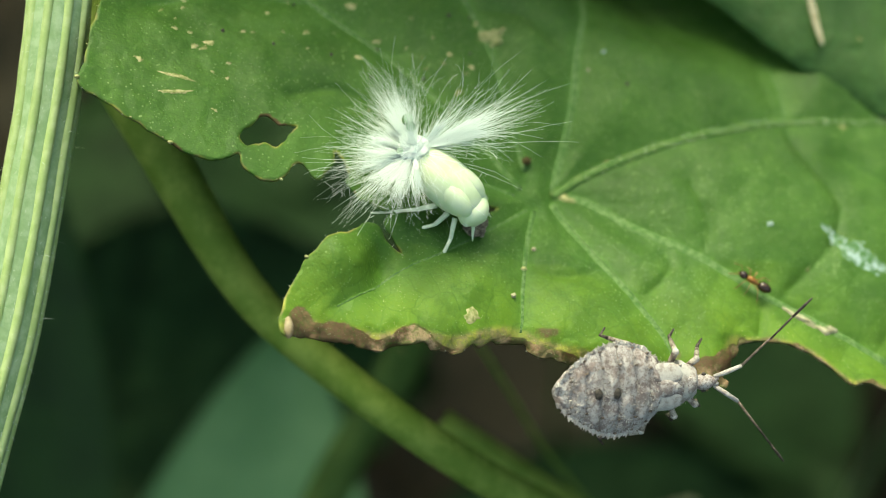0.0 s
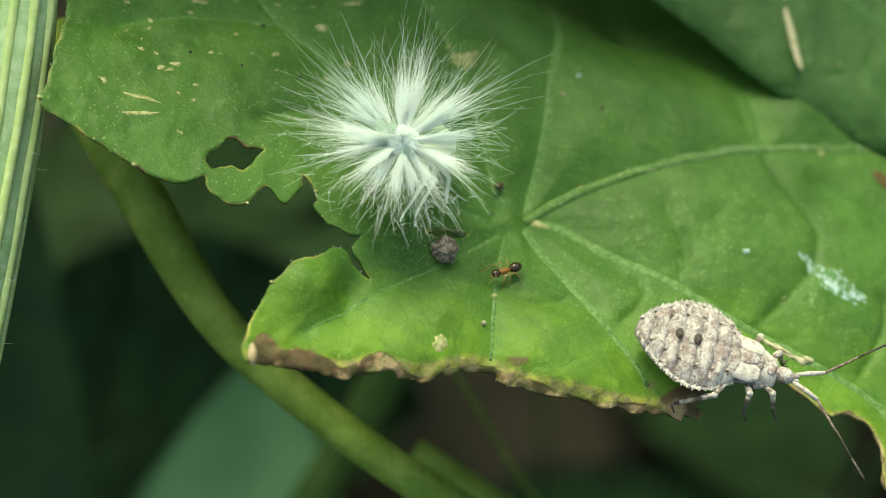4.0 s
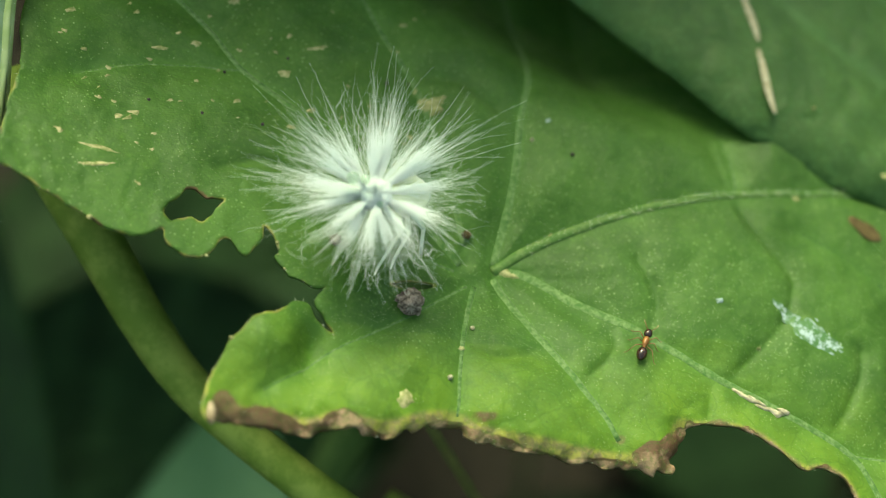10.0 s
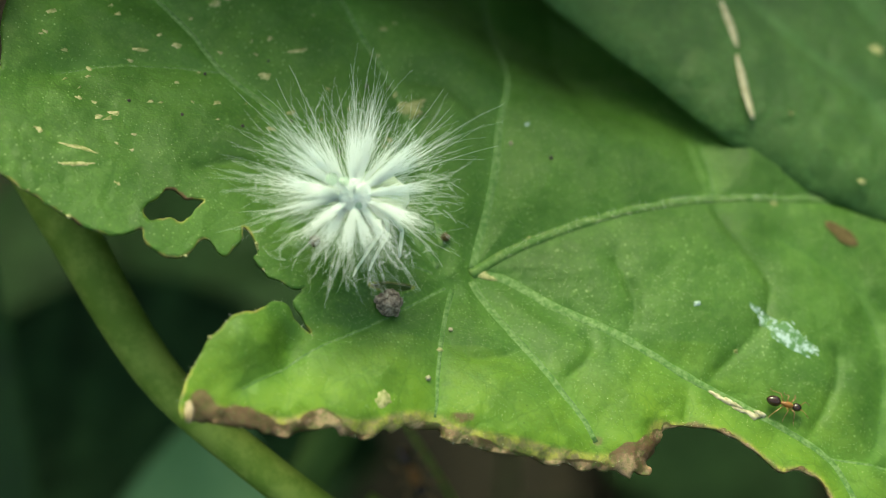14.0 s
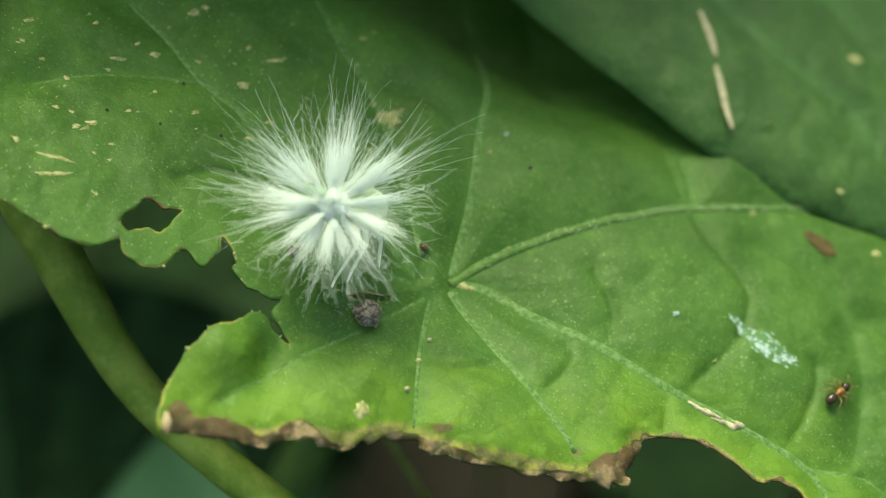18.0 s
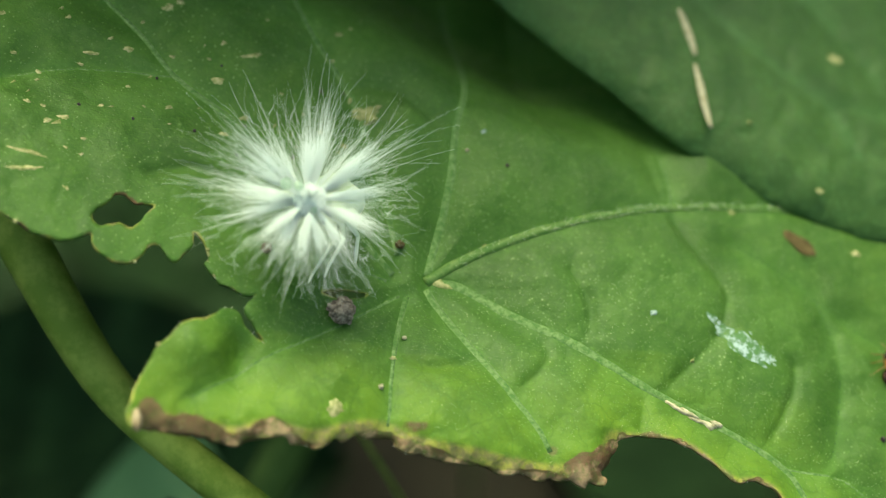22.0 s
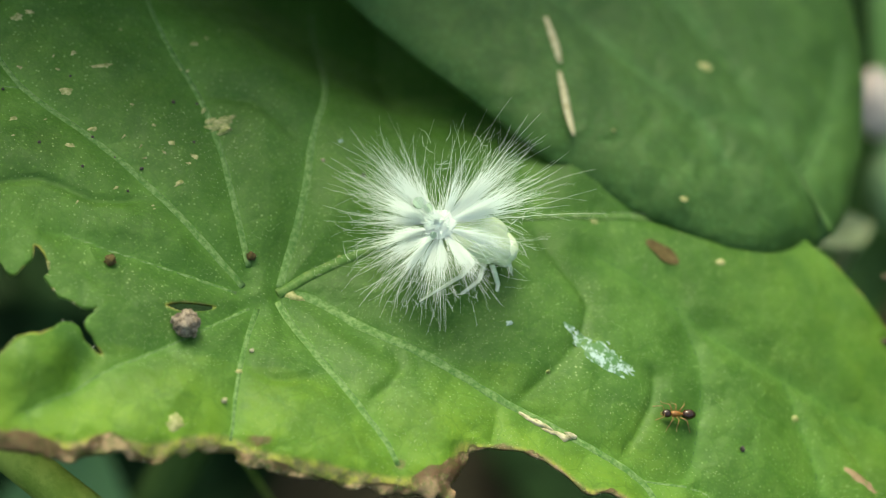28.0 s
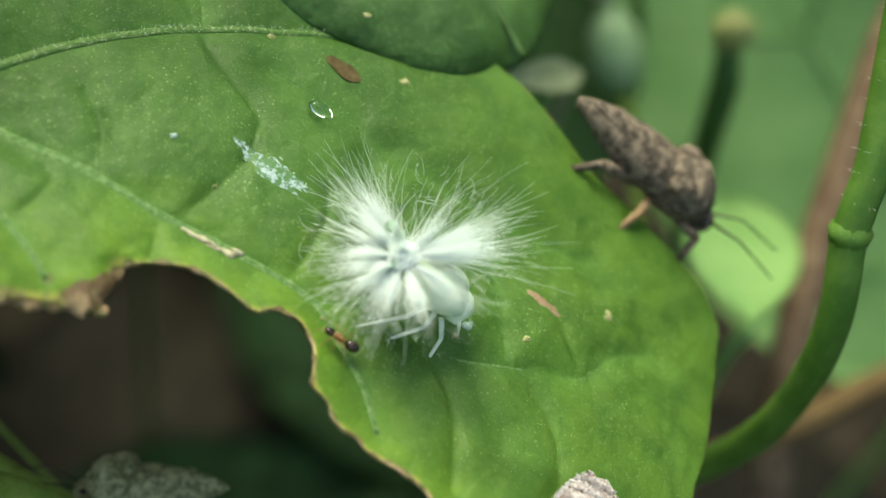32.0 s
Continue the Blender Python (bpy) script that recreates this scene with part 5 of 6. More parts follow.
tail = part("wax_base", Shape().ball((-0.12, 0, 0.0), (0.52, 0.92, 0.92), 30, 36, None, lambda x, y, z: tuple(w * (1 + 0.22 * noise.noise((x * 2.2, y * 2.2, z * 2.2)) + 0.12 * noise.noise((x * 6, y * 6, z * 6))) for w in (x, y, z))), WAX, hopper)
collar = Shape()
for i in range(13):
    a = i * 0.4833
    r = 0.22 + 0.07 * math.sin(3.7 * i)
    collar.ball((-0.12 + 0.10 * math.sin(5.1 * i), (0.45 + 0.2 * math.sin(2.3 * i)) * math.cos(a), (0.45 + 0.2 * math.sin(2.3 * i)) * math.sin(a)), (r, r * 1.2, r * 1.2), 6, 9)
part("wax_collar", collar, WAX, tail, "lumpy white ring of wax")
rw = random.Random(11)
# bundles: angle round the tail (0 = ahead over the body), opening from straight behind, breadth, length, threads, and how far it swings aside while the nymph walks at the start and at the end
FANS = [(355, 88, 4.0, 8.0, 135, -40, -8), (28, 86, 4.5, 6.2, 85, 26, 6), (57, 88, 4.5, 6.0, 100, 18, 8), (90, 88, 4.5, 4.8, 85, 8, 4), (112, 86, 4.0, 4.5, 90, 0, 0), (132, 86, 5.0, 5.0, 110, 0, 0),
        (155, 86, 4.5, 4.5, 100, 0, 0), (177, 84, 5.0, 4.7, 110, 0, 0), (203, 84, 4.5, 5.7, 100, 0, 0), (225, 84, 4.0, 6.2, 95, -8, -4), (245, 84, 3.5, 6.2, 65, -22, -15), (260, 86, 3.5, 6.6, 80, -36, -28),
        (273, 86, 3.5, 6.2, 80, -44, -38), (307, 88, 5.0, 6.3, 110, 2, 18), (322, 88, 4.5, 6.2, 100, -10, 10), (215, 58, 7.0, 5.2, 70, 0, 0), (160, 60, 7.0, 4.2, 50, 0, 0), (120, 60, 7.0, 4.2, 40, 0, 0),
        (300, 62, 6.0, 4.8, 40, 0, 10), (235, 36, 8.0, 4.2, 25, 0, 0), (342, 101, 6.0, 6.6, 40, -28, -4), (60, 104, 6.0, 5.0, 40, 12, 0)]


def bundle(start, way, side, length, spread, r):
    """A close-packed, ribbed wedge of wax at the root of a bundle, frayed at its end."""
    out = way.cross(side).normalized()
    cols, rows = 12, 5
    reach = [length * r.uniform(0.07, 0.20) for _ in range(cols + 1)]
    top = []
    for i in range(rows + 1):
        for j in range(cols + 1):
            s, y = i / rows, 2 * j / cols - 1
            d = reach[j] * s
            w = 0.10 + math.tan(radians(spread * 0.4)) * d
            top.append(start + way * d + side * (w * y) + out * ((0.05 if j % 2 else -0.03) * (1 - 0.5 * s) + 0.10 * (1 - y * y) * (1 - s)))
    k, n = cols + 1, (rows + 1) * (cols + 1)
    f = [(i * k + j, i * k + j + 1, (i + 1) * k + j + 1, (i + 1) * k + j) for i in range(rows) for j in range(cols)]
    ring = list(range(k)) + [i * k + cols for i in range(1, rows + 1)] + [rows * k + j for j in range(cols - 1, -1, -1)] + [i * k for i in range(rows - 1, 0, -1)]
    return Shape().add(top + [p - out * 0.07 for p in top], f + [tuple(q + n for q in g[::-1]) for g in f] + [(b, a, a + n, b + n) for a, b in zip(ring, ring[1:] + ring[:1])])


sh = Shape()
PLUMES = []
for turn_, open_, spread, length, count, early, late in FANS:
    core, oc = radians(turn_), radians(open_)
    ring = 0.5 * math.sin(oc)
    mid = Vector((-math.cos(oc), -math.sin(oc) * math.sin(core), math.sin(oc) * math.cos(core)))
    round_ = Vector((0, -math.cos(core), -math.sin(core)))
    root = Vector((0.05, -math.sin(core) * ring, math.cos(core) * ring * 0.9))
    plume = bundle(root, mid, round_, length, spread, rw) if open_ < 95 and count > 30 else Shape()
    # threads keep together in a few locks with gaps between them, and loosen into wisps at the ends
    locks = [(rw.gauss(0, spread * 0.95), rw.gauss(0, 4.5), rw.uniform(0.7, 1.08)) for _ in range(4 if count > 60 else 3)]
    for _ in range(int(count * 0.95)):
        la, lo, ll = rw.choice(locks)
        loose = 0.30 if rw.random() < 0.72 else 1.5
        a = core + radians(la + rw.gauss(0, spread * loose))
        o = oc + radians(lo + rw.gauss(0, 4.5 if loose < 1 else 9.0))
        way = Vector((-math.cos(o), -math.sin(o) * math.sin(a), math.sin(o) * math.cos(a)))
        k = length * ll * (rw.uniform(0.5, 0.95) if rw.random() < 0.84 else rw.uniform(0.95, 1.28))
        skip = k * rw.uniform(0.0, 0.25)
        filament(plume, root + way * skip, way, k - skip, rw.uniform(0.009, 0.017), rw.uniform(0.02, 0.16) if rw.random() < 0.66 else rw.uniform(0.2, 0.6), rw)
    for _ in range(int(count * 1.0)):
        la, lo, ll = rw.choice(locks)
        a, o = core + radians(la + rw.gauss(0, spread * 0.45)), oc + radians(lo + rw.gauss(0, 5.0))
        way = Vector((-math.cos(o), -math.sin(o) * math.sin(a), math.sin(o) * math.cos(a)))
        filament(plume, root, way, length * rw.uniform(0.25, 0.6), rw.uniform(0.016, 0.03), rw.uniform(0.01, 0.12), rw)
    ob = part("wax_plume", plume, WAX, tail, "white plume of wax threads", False)
    if early or late:
        PLUMES.append((ob, early, late))
for _ in range(190):
    o, a = radians(abs(rw.gauss(0, 48))), rw.uniform(0, 6.283)
    way = Vector((-math.cos(o), -math.sin(o) * math.sin(a), math.sin(o) * math.cos(a)))
    filament(sh, way * 0.2, way, rw.uniform(0.5, 1.7), 0.04, 0.2, rw)
for _ in range(120):
    o, a = radians(rw.gauss(84, 9)), rw.uniform(0, 6.283)
    way = Vector((-math.cos(o), -math.sin(o) * math.sin(a), math.sin(o) * math.cos(a)))
    filament(sh, way * 0.4, way, rw.uniform(3.5, 7.2), 0.012, rw.uniform(0.1, 0.5), rw)
for _ in range(150):
    a, s = rw.uniform(0, 6.283), rw.uniform(2.6, 5.5)
    p = Vector((-0.4 + rw.gauss(0, 0.4), -math.sin(a) * s, math.cos(a) * s))
    filament(sh, p, (rw.gauss(0, 1), rw.gauss(0, 1), rw.gauss(0, 1)), rw.uniform(0.5, 1.6), 0.013, 0.45, rw)
tagged(part("wax_threads", sh, WAX, tail, "spread fan of white wax threads", False), kind="stuff")
for p, r in (((-1.25, 1.05, -0.8), 0.36), ((-1.2, 0.6, -0.3), 0.28), ((-0.6, -0.85, -0.3), 0.2)):
    part("droplet", Shape().ball(p, (r, r, r), 12, 16), WATER, tail, "clear honeydew droplet")


dew = thing("honeydew_droplet", Matrix.Identity(4), "clear honeydew droplet shed by the planthopper", "droplet")
part("drop", Shape().ball((0, 0, 0), (0.9, 0.5, 0.4), 10, 14, Matrix.Rotation(-0.6, 3, "Z"), lambda x, y, z: (x, y * (1 - 0.3 * x), z)), WATER, dew)


# ---- the grey spiny bug nymph ----
bug = thing("spiny_bug_nymph", Matrix.Identity(4), "chalky grey-brown bug nymph with a spiny rounded abdomen", "insect")


BUG_WIDTH = [(-5.6, 0.15), (-5.35, 0.66), (-4.9, 1.22), (-4.2, 1.85), (-3.3, 2.45), (-2.4, 2.84), (-1.6, 3.0), (-0.8, 2.92), (0.0, 2.62), (0.6, 2.28), (1.1, 1.85), (1.4, 1.5)]


def outline_half(x):
    """Half width of the bug's abdomen at x, from its tail to its front."""
    return float(np.interp(x, [p[0] for p in BUG_WIDTH], [p[1] for p in BUG_WIDTH]))


def crest(x):
    return float(np.interp(x, [-5.5, -4.5, -3.0, -1.0, 0.8, 2.6, 3.9], [0.12, 0.40, 0.75, 0.98, 0.95, 0.82, 0.55]))


def slab(x0, x1, width, top, bulge, rows, cols, edge=0.0, seed=0.0, teeth=0.0):
    """A rounded back plate between x0 and x1; width(x) is its half width, top(x) its crest height."""
    sh, vs = Shape(), []
    for i in range(rows + 1):
        x = x0 + (x1 - x0) * i / rows
        for j in range(cols + 1):
            y = -1 + 2 * j / cols
            z = top(x) * (1 - abs(y) ** 2.4) ** 0.75 + (bulge * noise.noise((x * 1.4, y * 2.2, seed)) + 0.5 * bulge * noise.noise((x * 4, y * 7, seed))) * (1 - y * y)
            tooth = teeth * (0.5 + 0.5 * math.sin(9 * x + seed)) * abs(y) ** 8
            vs.append((x + edge * (1 - abs(y)) * (1 if i else 0.2), y * (width(x) + tooth), z))
    n = len(vs)
    k = cols + 1
    faces = [(i * k + j, (i + 1) * k + j, (i + 1) * k + j + 1, i * k + j + 1) for i in range(rows) for j in range(cols)]
    low = [(x, y * 0.9, -0.5 - 0.35 * (1 - (y / max(0.1, width(x))) ** 2)) for x, y, z in vs]
    ring = [i * k for i in range(rows)] + [rows * k + j for j in range(cols)] + [i * k + cols for i in range(rows, 0, -1)] + [j for j in range(cols, 0, -1)]
    return sh.add(vs + low, [f[::-1] for f in faces] + [tuple(q + n for q in f) for f in faces] + [(a, b, b + n, a + n) for a, b in zip(ring, ring[1:] + ring[:1])])


SEGMENTS = [-5.5, -4.7, -3.75, -2.75, -1.65, -0.55, 0.45, 1.35]
for i, (x0, x1) in enumerate(zip(SEGMENTS, SEGMENTS[1:])):
    plate = slab(x0, x1 + 0.05, outline_half, lambda x, a=x0, b=x1: crest(x) + 0.30 * math.sin(math.pi * max(0, min(1, (x - a) / (b - a)))) ** 0.7 - 0.22, 0.20, 8, 30, 0.18, i * 3.0, 0.10)
    part("abdomen_segment", plate, CHALK, bug, "", True, {"seam": [math.exp(-((x - 0.18 * (1 - min(1, abs(y) / max(0.2, outline_half(x)))) - x0) / 0.11) ** 2) * (0.5 + 0.5 * noise.noise((x * 3, y * 3, 4.0))) for x, y, z in plate.v]})
    for y in (-0.95, -0.6, 0.6, 0.95):
        w = outline_half(x0) * y
        z = crest(x0) * (1 - abs(y) ** 2.4) ** 0.75
        if i > 0:
            part("tubercle", Shape().ball((x0 + 0.06 + 0.18 * (1 - abs(y)), w, z + 0.03), (0.13, 0.08, 0.08), 5, 8, None, lambda a, b, c: (a * (1 + 0.3 * b), b, c)), BUG_RUST, bug, "rusty brown bump on a segment seam")
coat = Shape()
for i in range(70):
    x = -5.35 + i * 0.096
    for s in (-1, 1):
        w = outline_half(x)
        big = rw.uniform(0.6, 1.0) if i % 4 == 0 else rw.uniform(0.2, 0.55)
        coat.spike((x, s * (w - 0.10), 0.05), (x - 0.10 * big + rw.uniform(-0.08, 0.08), s * (w + 0.34 * big), 0.05 + 0.25 * rw.random()), 0.10 + 0.10 * (big > 0.55), 5)
        coat.spike((x, s * (w + 0.1 * big), 0.12), (x + rw.uniform(-0.22, 0.22), s * (w + rw.uniform(0.1, 0.28)), 0.3 * rw.random()), 0.07, 4)
for i in range(26):
    x = 1.2 + i * 0.105
    for s in (-1, 1):
        w = float(np.interp(x, [1.2, 2.6, 3.9], [1.5, 1.25, 0.85]))
        coat.spike((x, s * (w - 0.05), 0.1), (x + 0.05, s * (w + rw.uniform(0.12, 0.32)), 0.15 + 0.15 * rw.random()), 0.07, 4)
for _ in range(1500):
    x = rw.uniform(-5.0, 3.8)
    y = rw.uniform(-0.95, 0.95)
    w = outline_half(x) if x < 1.3 else float(np.interp(x, [1.2, 2.6, 3.9], [1.5, 1.25, 0.85]))
    z = crest(x) * (1 - abs(y) ** 2.4) ** 0.75
    k = rw.uniform(0.05, 0.16)
    coat.spike((x, y * w, z), (x - 0.05 + rw.uniform(-0.06, 0.06), y * w * 1.03, z + k), rw.uniform(0.03, 0.06), 3)
tagged(part("bristle_coat", coat, CREAM, bug, "", False), kind="stuff")
for x in (-2.95, -1.75):
    part("scent_gland", Shape().ball((x, 0, crest(x) + 0.02), (0.26, 0.40, 0.20), 8, 12, None, lambda a, b, c: (a, b, c * (1 + 0.2 * math.sin(12 * b)))), CHALK_DARK, bug, "dark oval scent gland")
part("thorax", slab(1.2, 2.75, lambda x: float(np.interp(x, [1.2, 2.75], [1.5, 1.25])), lambda x: 0.86, 0.10, 8, 18, 0.1, 21.0, 0.06), CHALK, bug)
for s in (-1, 1):
    lobe = Shape().ball((1.75, 0.98 * s, 0.66), (1.02, 0.60, 0.24), 14, 20, None, lambda x, y, z, s=s: (math.copysign(abs(x) ** 0.6, x) - 0.12 * y * s, math.copysign(abs(y) ** 0.7, y) * (1 - 0.10 * x), z * 0.8 - 0.75 * y * s + 0.25 * noise.noise((3 * x, 3 * y, 6.0 + s))))
    part("wing_pad", lobe, CREAM, bug, "cream wing pad")
part("pronotum", slab(2.7, 4.0, lambda x: float(np.interp(x, [2.7, 3.1, 4.0], [1.55, 1.38, 0.9])), lambda x: 0.84 - 0.2 * (x - 2.7), 0.10, 8, 18, -0.15, 25.0, 0.08), CREAM, bug, "cream pronotum with darker middle")
part("pronotum_disc", Shape().ball((3.4, 0, 0.62), (0.42, 0.6, 0.15), 6, 12), CHALK, bug)
part("scutum", Shape().ball((1.75, 0, 0.86), (0.85, 0.6, 0.22), 8, 14, None, lambda x, y, z: (x, y * (1 - 0.3 * x), z)), CHALK, bug)
for i in range(9):
    part("crest_tooth", Shape().spike((2.78, -1.3 + 0.325 * i, 0.72 - 0.3 * abs(-1.3 + 0.325 * i)), (2.5 - 0.08 * (i % 2), -1.36 + 0.34 * i, 1.02 - 0.32 * abs(-1.3 + 0.325 * i)), 0.13, 5), CREAM, bug)
bh = part("head", Shape().ball((4.55, 0, 0.2), (0.85, 0.55, 0.5), 12, 16, None, lambda x, y, z: (x, y * (1 - 0.35 * max(0, x)), z * (1 + 0.15 * math.sin(8 * x)))), CHALK, bug)
for s in (-1, 1):
    part("eye", Shape().ball((4.45, 0.55 * s, 0.3), (0.15, 0.12, 0.15), 8, 10), CHALK_DARK, bh)
    part("tylus", Shape().ball((5.25, 0.16 * s, 0.28), (0.3, 0.15, 0.2), 6, 8), CREAM, bh)
ANTENNAE = []
for s, tip in ((1, (11.3, 5.2, 1.9)), (-1, (11.6, -4.5, 0.3))):
    a = part("antenna", Shape().tube([(5.2, 0.3 * s, 0.25), (6.0, 0.6 * s, 0.55), (6.9, 0.95 * s, 0.75)], [0.14, 0.17, 0.14], 8), CREAM, bug, "cream and dark antenna")
    ANTENNAE.append((a, Vector((5.2, 0.3 * s, 0.25)) * MM))
    e = Vector(tip)
    b = Vector((6.9, 0.95 * s, 0.75))
    part("joint", Shape().tube([b, b.lerp(e, 0.36), b.lerp(e, 0.4) + Vector((0, 0, 0.1))], [0.10, 0.075, 0.07], 7), BUG_RUST, a)
    part("joint", Shape().tube([b.lerp(e, 0.4) + Vector((0, 0, 0.1)), b.lerp(e, 0.72)], [0.07, 0.07], 7), CHALK_DARK, a)
    part("joint", Shape().tube([b.lerp(e, 0.72), b.lerp(e, 0.9), e], [0.085, 0.10, 0.045], 7), CHALK_DARK, a)
for x, y, knee, foot in ((3.3, 0.8, (4.0, 1.9, 0.1), (4.9, 2.3, -1.7)), (2.2, 1.0, (2.5, 2.7, 0.2), (2.9, 3.3, -1.7)), (1.2, 1.0, (0.3, 3.1, 0.0), (-1.9, 3.9, -1.7))):
    for s in (-1, 1):
        n = 0.8 if s > 0 else (0.95 if x < 2 else 0.78)
        k, f = Vector((knee[0], knee[1] * s * n, knee[2])), Vector((foot[0], foot[1] * s * n, foot[2]))
        o = leg(bug, "leg", [(x, y * s, -0.35), tuple(k), tuple(k.lerp(f, 0.8)), tuple(f)], [0.17, 0.23, 0.14, 0.09], CHALK_LEG)
        part("knee", Shape().ball(k, (0.23, 0.23, 0.22), 6, 8), CREAM, o, "pale knee")
        part("foot", Shape().tube([k.lerp(f, 0.80), f, f + Vector((0.35, 0.5 * s, -0.05))], [0.14, 0.12, 0.06], 7), CHALK_DARK, o, "black foot")


# ---- the ants ----
def build_ant(label):
    ob = thing("ant", Matrix.Identity(4), label, "insect", "ants on the plants")
    part("gaster", Shape().ball((-0.72, 0, 0.42), (0.46, 0.32, 0.32), 10, 12, None, lambda x, y, z: (x, y * (1 + 0.12 * x), z * (1 + 0.12 * x))), ANT_DARK, ob, "glossy dark gaster")
    part("waist", Shape().ball((-0.22, 0, 0.38), (0.10, 0.09, 0.14), 6, 8), ANT_RED, ob)
    part("thorax", Shape().ball((0.14, 0, 0.42), (0.40, 0.19, 0.2), 10, 12, None, lambda x, y, z: (x, y * (1 + 0.25 * x), z * (1 + 0.25 * x))), ANT_RED, ob, "amber thorax")
    h = part("head", Shape().ball((0.78, 0, 0.42), (0.30, 0.26, 0.22), 10, 12, None, lambda x, y, z: (x, y * (1 - 0.15 * x), z)), ANT_DARK, ob, "dark glossy head")
    for s in (-1, 1):
        part("antenna", Shape().tube([(0.95, 0.1 * s, 0.5), (1.15, 0.35 * s, 0.72), (1.6, 0.45 * s, 0.35)], [0.025, 0.02, 0.025], 6), ANT_LEG, h)
        part("mandible", Shape().tube([(1.02, 0.08 * s, 0.35), (1.15, 0.03 * s, 0.3)], [0.05, 0.02], 5), ANT_RED, h)
        for x, fx in ((0.36, 0.75), (0.14, 0.1), (-0.06, -0.75)):
            leg(ob, "leg", [(x, 0.14 * s, 0.35), ((x + fx) / 2 + 0.02, 0.5 * s, 0.62), (fx, 0.85 * s, 0.06), (fx * 1.1, 1.0 * s, 0.02)], [0.038, 0.03, 0.02, 0.014], ANT_LEG)
    return ob


ant = build_ant("small amber and dark brown ant walking on the leaf")
ant_below = copy_thing(ant, Matrix.Translation((-0.0105, -0.0035, 0.2790)) @ pose(0, 0, 0, 0, 35, 160))
tagged(ant_below, "larger amber and black ant climbing below the leaf", "insect", "ants on the plants")


# ---- brown bugs out of the sharp zone ----
def brown_bug(m, label, skin=BUG_BROWN):
    ob = thing("brown_bug", m, label, "insect", "brown bugs")
    def rough(x, y, z, k):
        w = 1 + 0.10 * noise.noise((x * 4 + k, y * 4, z * 4)) + 0.07 * noise.noise((x * 11 + k, y * 11, z * 11))
        return w

    part("abdomen", Shape().ball((-2.2, 0, 0.35), (4.9, 1.9, 1.45), 26, 26, None, lambda x, y, z: (x, y * (1 + 0.45 * x) * rough(x, y, z, 1), z * (1 + 0.42 * x) * rough(x, y, z, 2))), skin, ob)
    part("wing_cover", Shape().ball((-1.9, 0, 1.0), (4.4, 1.35, 0.85), 22, 18, None, lambda x, y, z: (x, y * (1 + 0.35 * x), z * (1 + 0.35 * x) * rough(x, y, z, 3))), skin, ob, "dark ridged wing cover")
    part("thorax", Shape().ball((2.0, 0, 0.6), (2.3, 2.35, 1.95), 24, 26, None, lambda x, y, z: (x * rough(x, y, z, 4), y * rough(x, y, z, 5), z * (1 + 0.12 * math.sin(6 * x + 2 * y)) * rough(x, y, z, 6))), skin, ob)
    for y in (-1, 1):
        part("shoulder", Shape().ball((1.4, 1.55 * y, 1.5), (1.1, 0.75, 0.75), 12, 14, None, lambda x, y, z: (x * rough(x, y, z, 7), y, z * rough(x, y, z, 8))), skin, ob)
    h = part("head", Shape().ball((4.4, 0, -0.4), (1.15, 1.0, 0.95), 14, 16, None, lambda x, y, z: (x, y * rough(x, y, z, 9), z)), skin, ob)
    for s in (-1, 1):
        part("eye", Shape().ball((4.4, 0.85 * s, 0.2), (0.28, 0.22, 0.28), 6, 8), EYE_DARK, h)
        part("antenna", Shape().tube([(5.1, 0.4 * s, 0.2), (7.0, 1.0 * s, 1.0), (10.5, 1.3 * s, 0.7)], [0.10, 0.07, 0.05], 6), EYE_DARK, h)
        leg(ob, "leg", [(3.0, 1.4 * s, -0.6), (4.2, 2.6 * s, 0.2), (5.0, 3.0 * s, -2.6), (5.4, 3.2 * s, -2.9)], [0.34, 0.3, 0.24, 0.15], skin)
        leg(ob, "leg", [(0.6, 1.5 * s, -0.7), (0.2, 3.2 * s, -0.6), (-0.3, 4.6 * s, -1.8), (-0.6, 5.0 * s, -2.0)], [0.34, 0.32, 0.22, 0.14], BUG_TAN)
        leg(ob, "leg", [(-0.8, 1.3 * s, -0.6), (-3.6, 2.6 * s, -0.2), (-5.0, 3.0 * s, -2.2), (-5.4, 3.2 * s, -2.5)], [0.36, 0.34, 0.2, 0.13], skin)
    return ob


brown = brown_bug(sit(50.0, 2.6, 2.2, -25) @ Matrix.Scale(1.15, 4), "rough grey-brown bug clinging to the edge of the leaf")
brown_below = brown_bug(look((0, 0, 0), (0, 0, 1)) @ Matrix.Identity(4), "olive brown bug on a stalk below the leaf", BUG_OLIVE)
brown_below.matrix_world = Matrix.Translation((0.0120, -0.0104, 0.2715)) @ pose(0, 0, 0, 20, 10, 170) @ Matrix.Scale(0.9, 4)
stem_thing("leaf_stalk", [(-8.7, -1.3, 272.8), (1.9, -6.6, 268.3), (5.5, -8.6, 267.4), (13.7, -12.5, 265.9), (27.5, -16.8, 262.4)], 0.95, STEM_GREEN, "green stalk below the leaf under the brown bug")


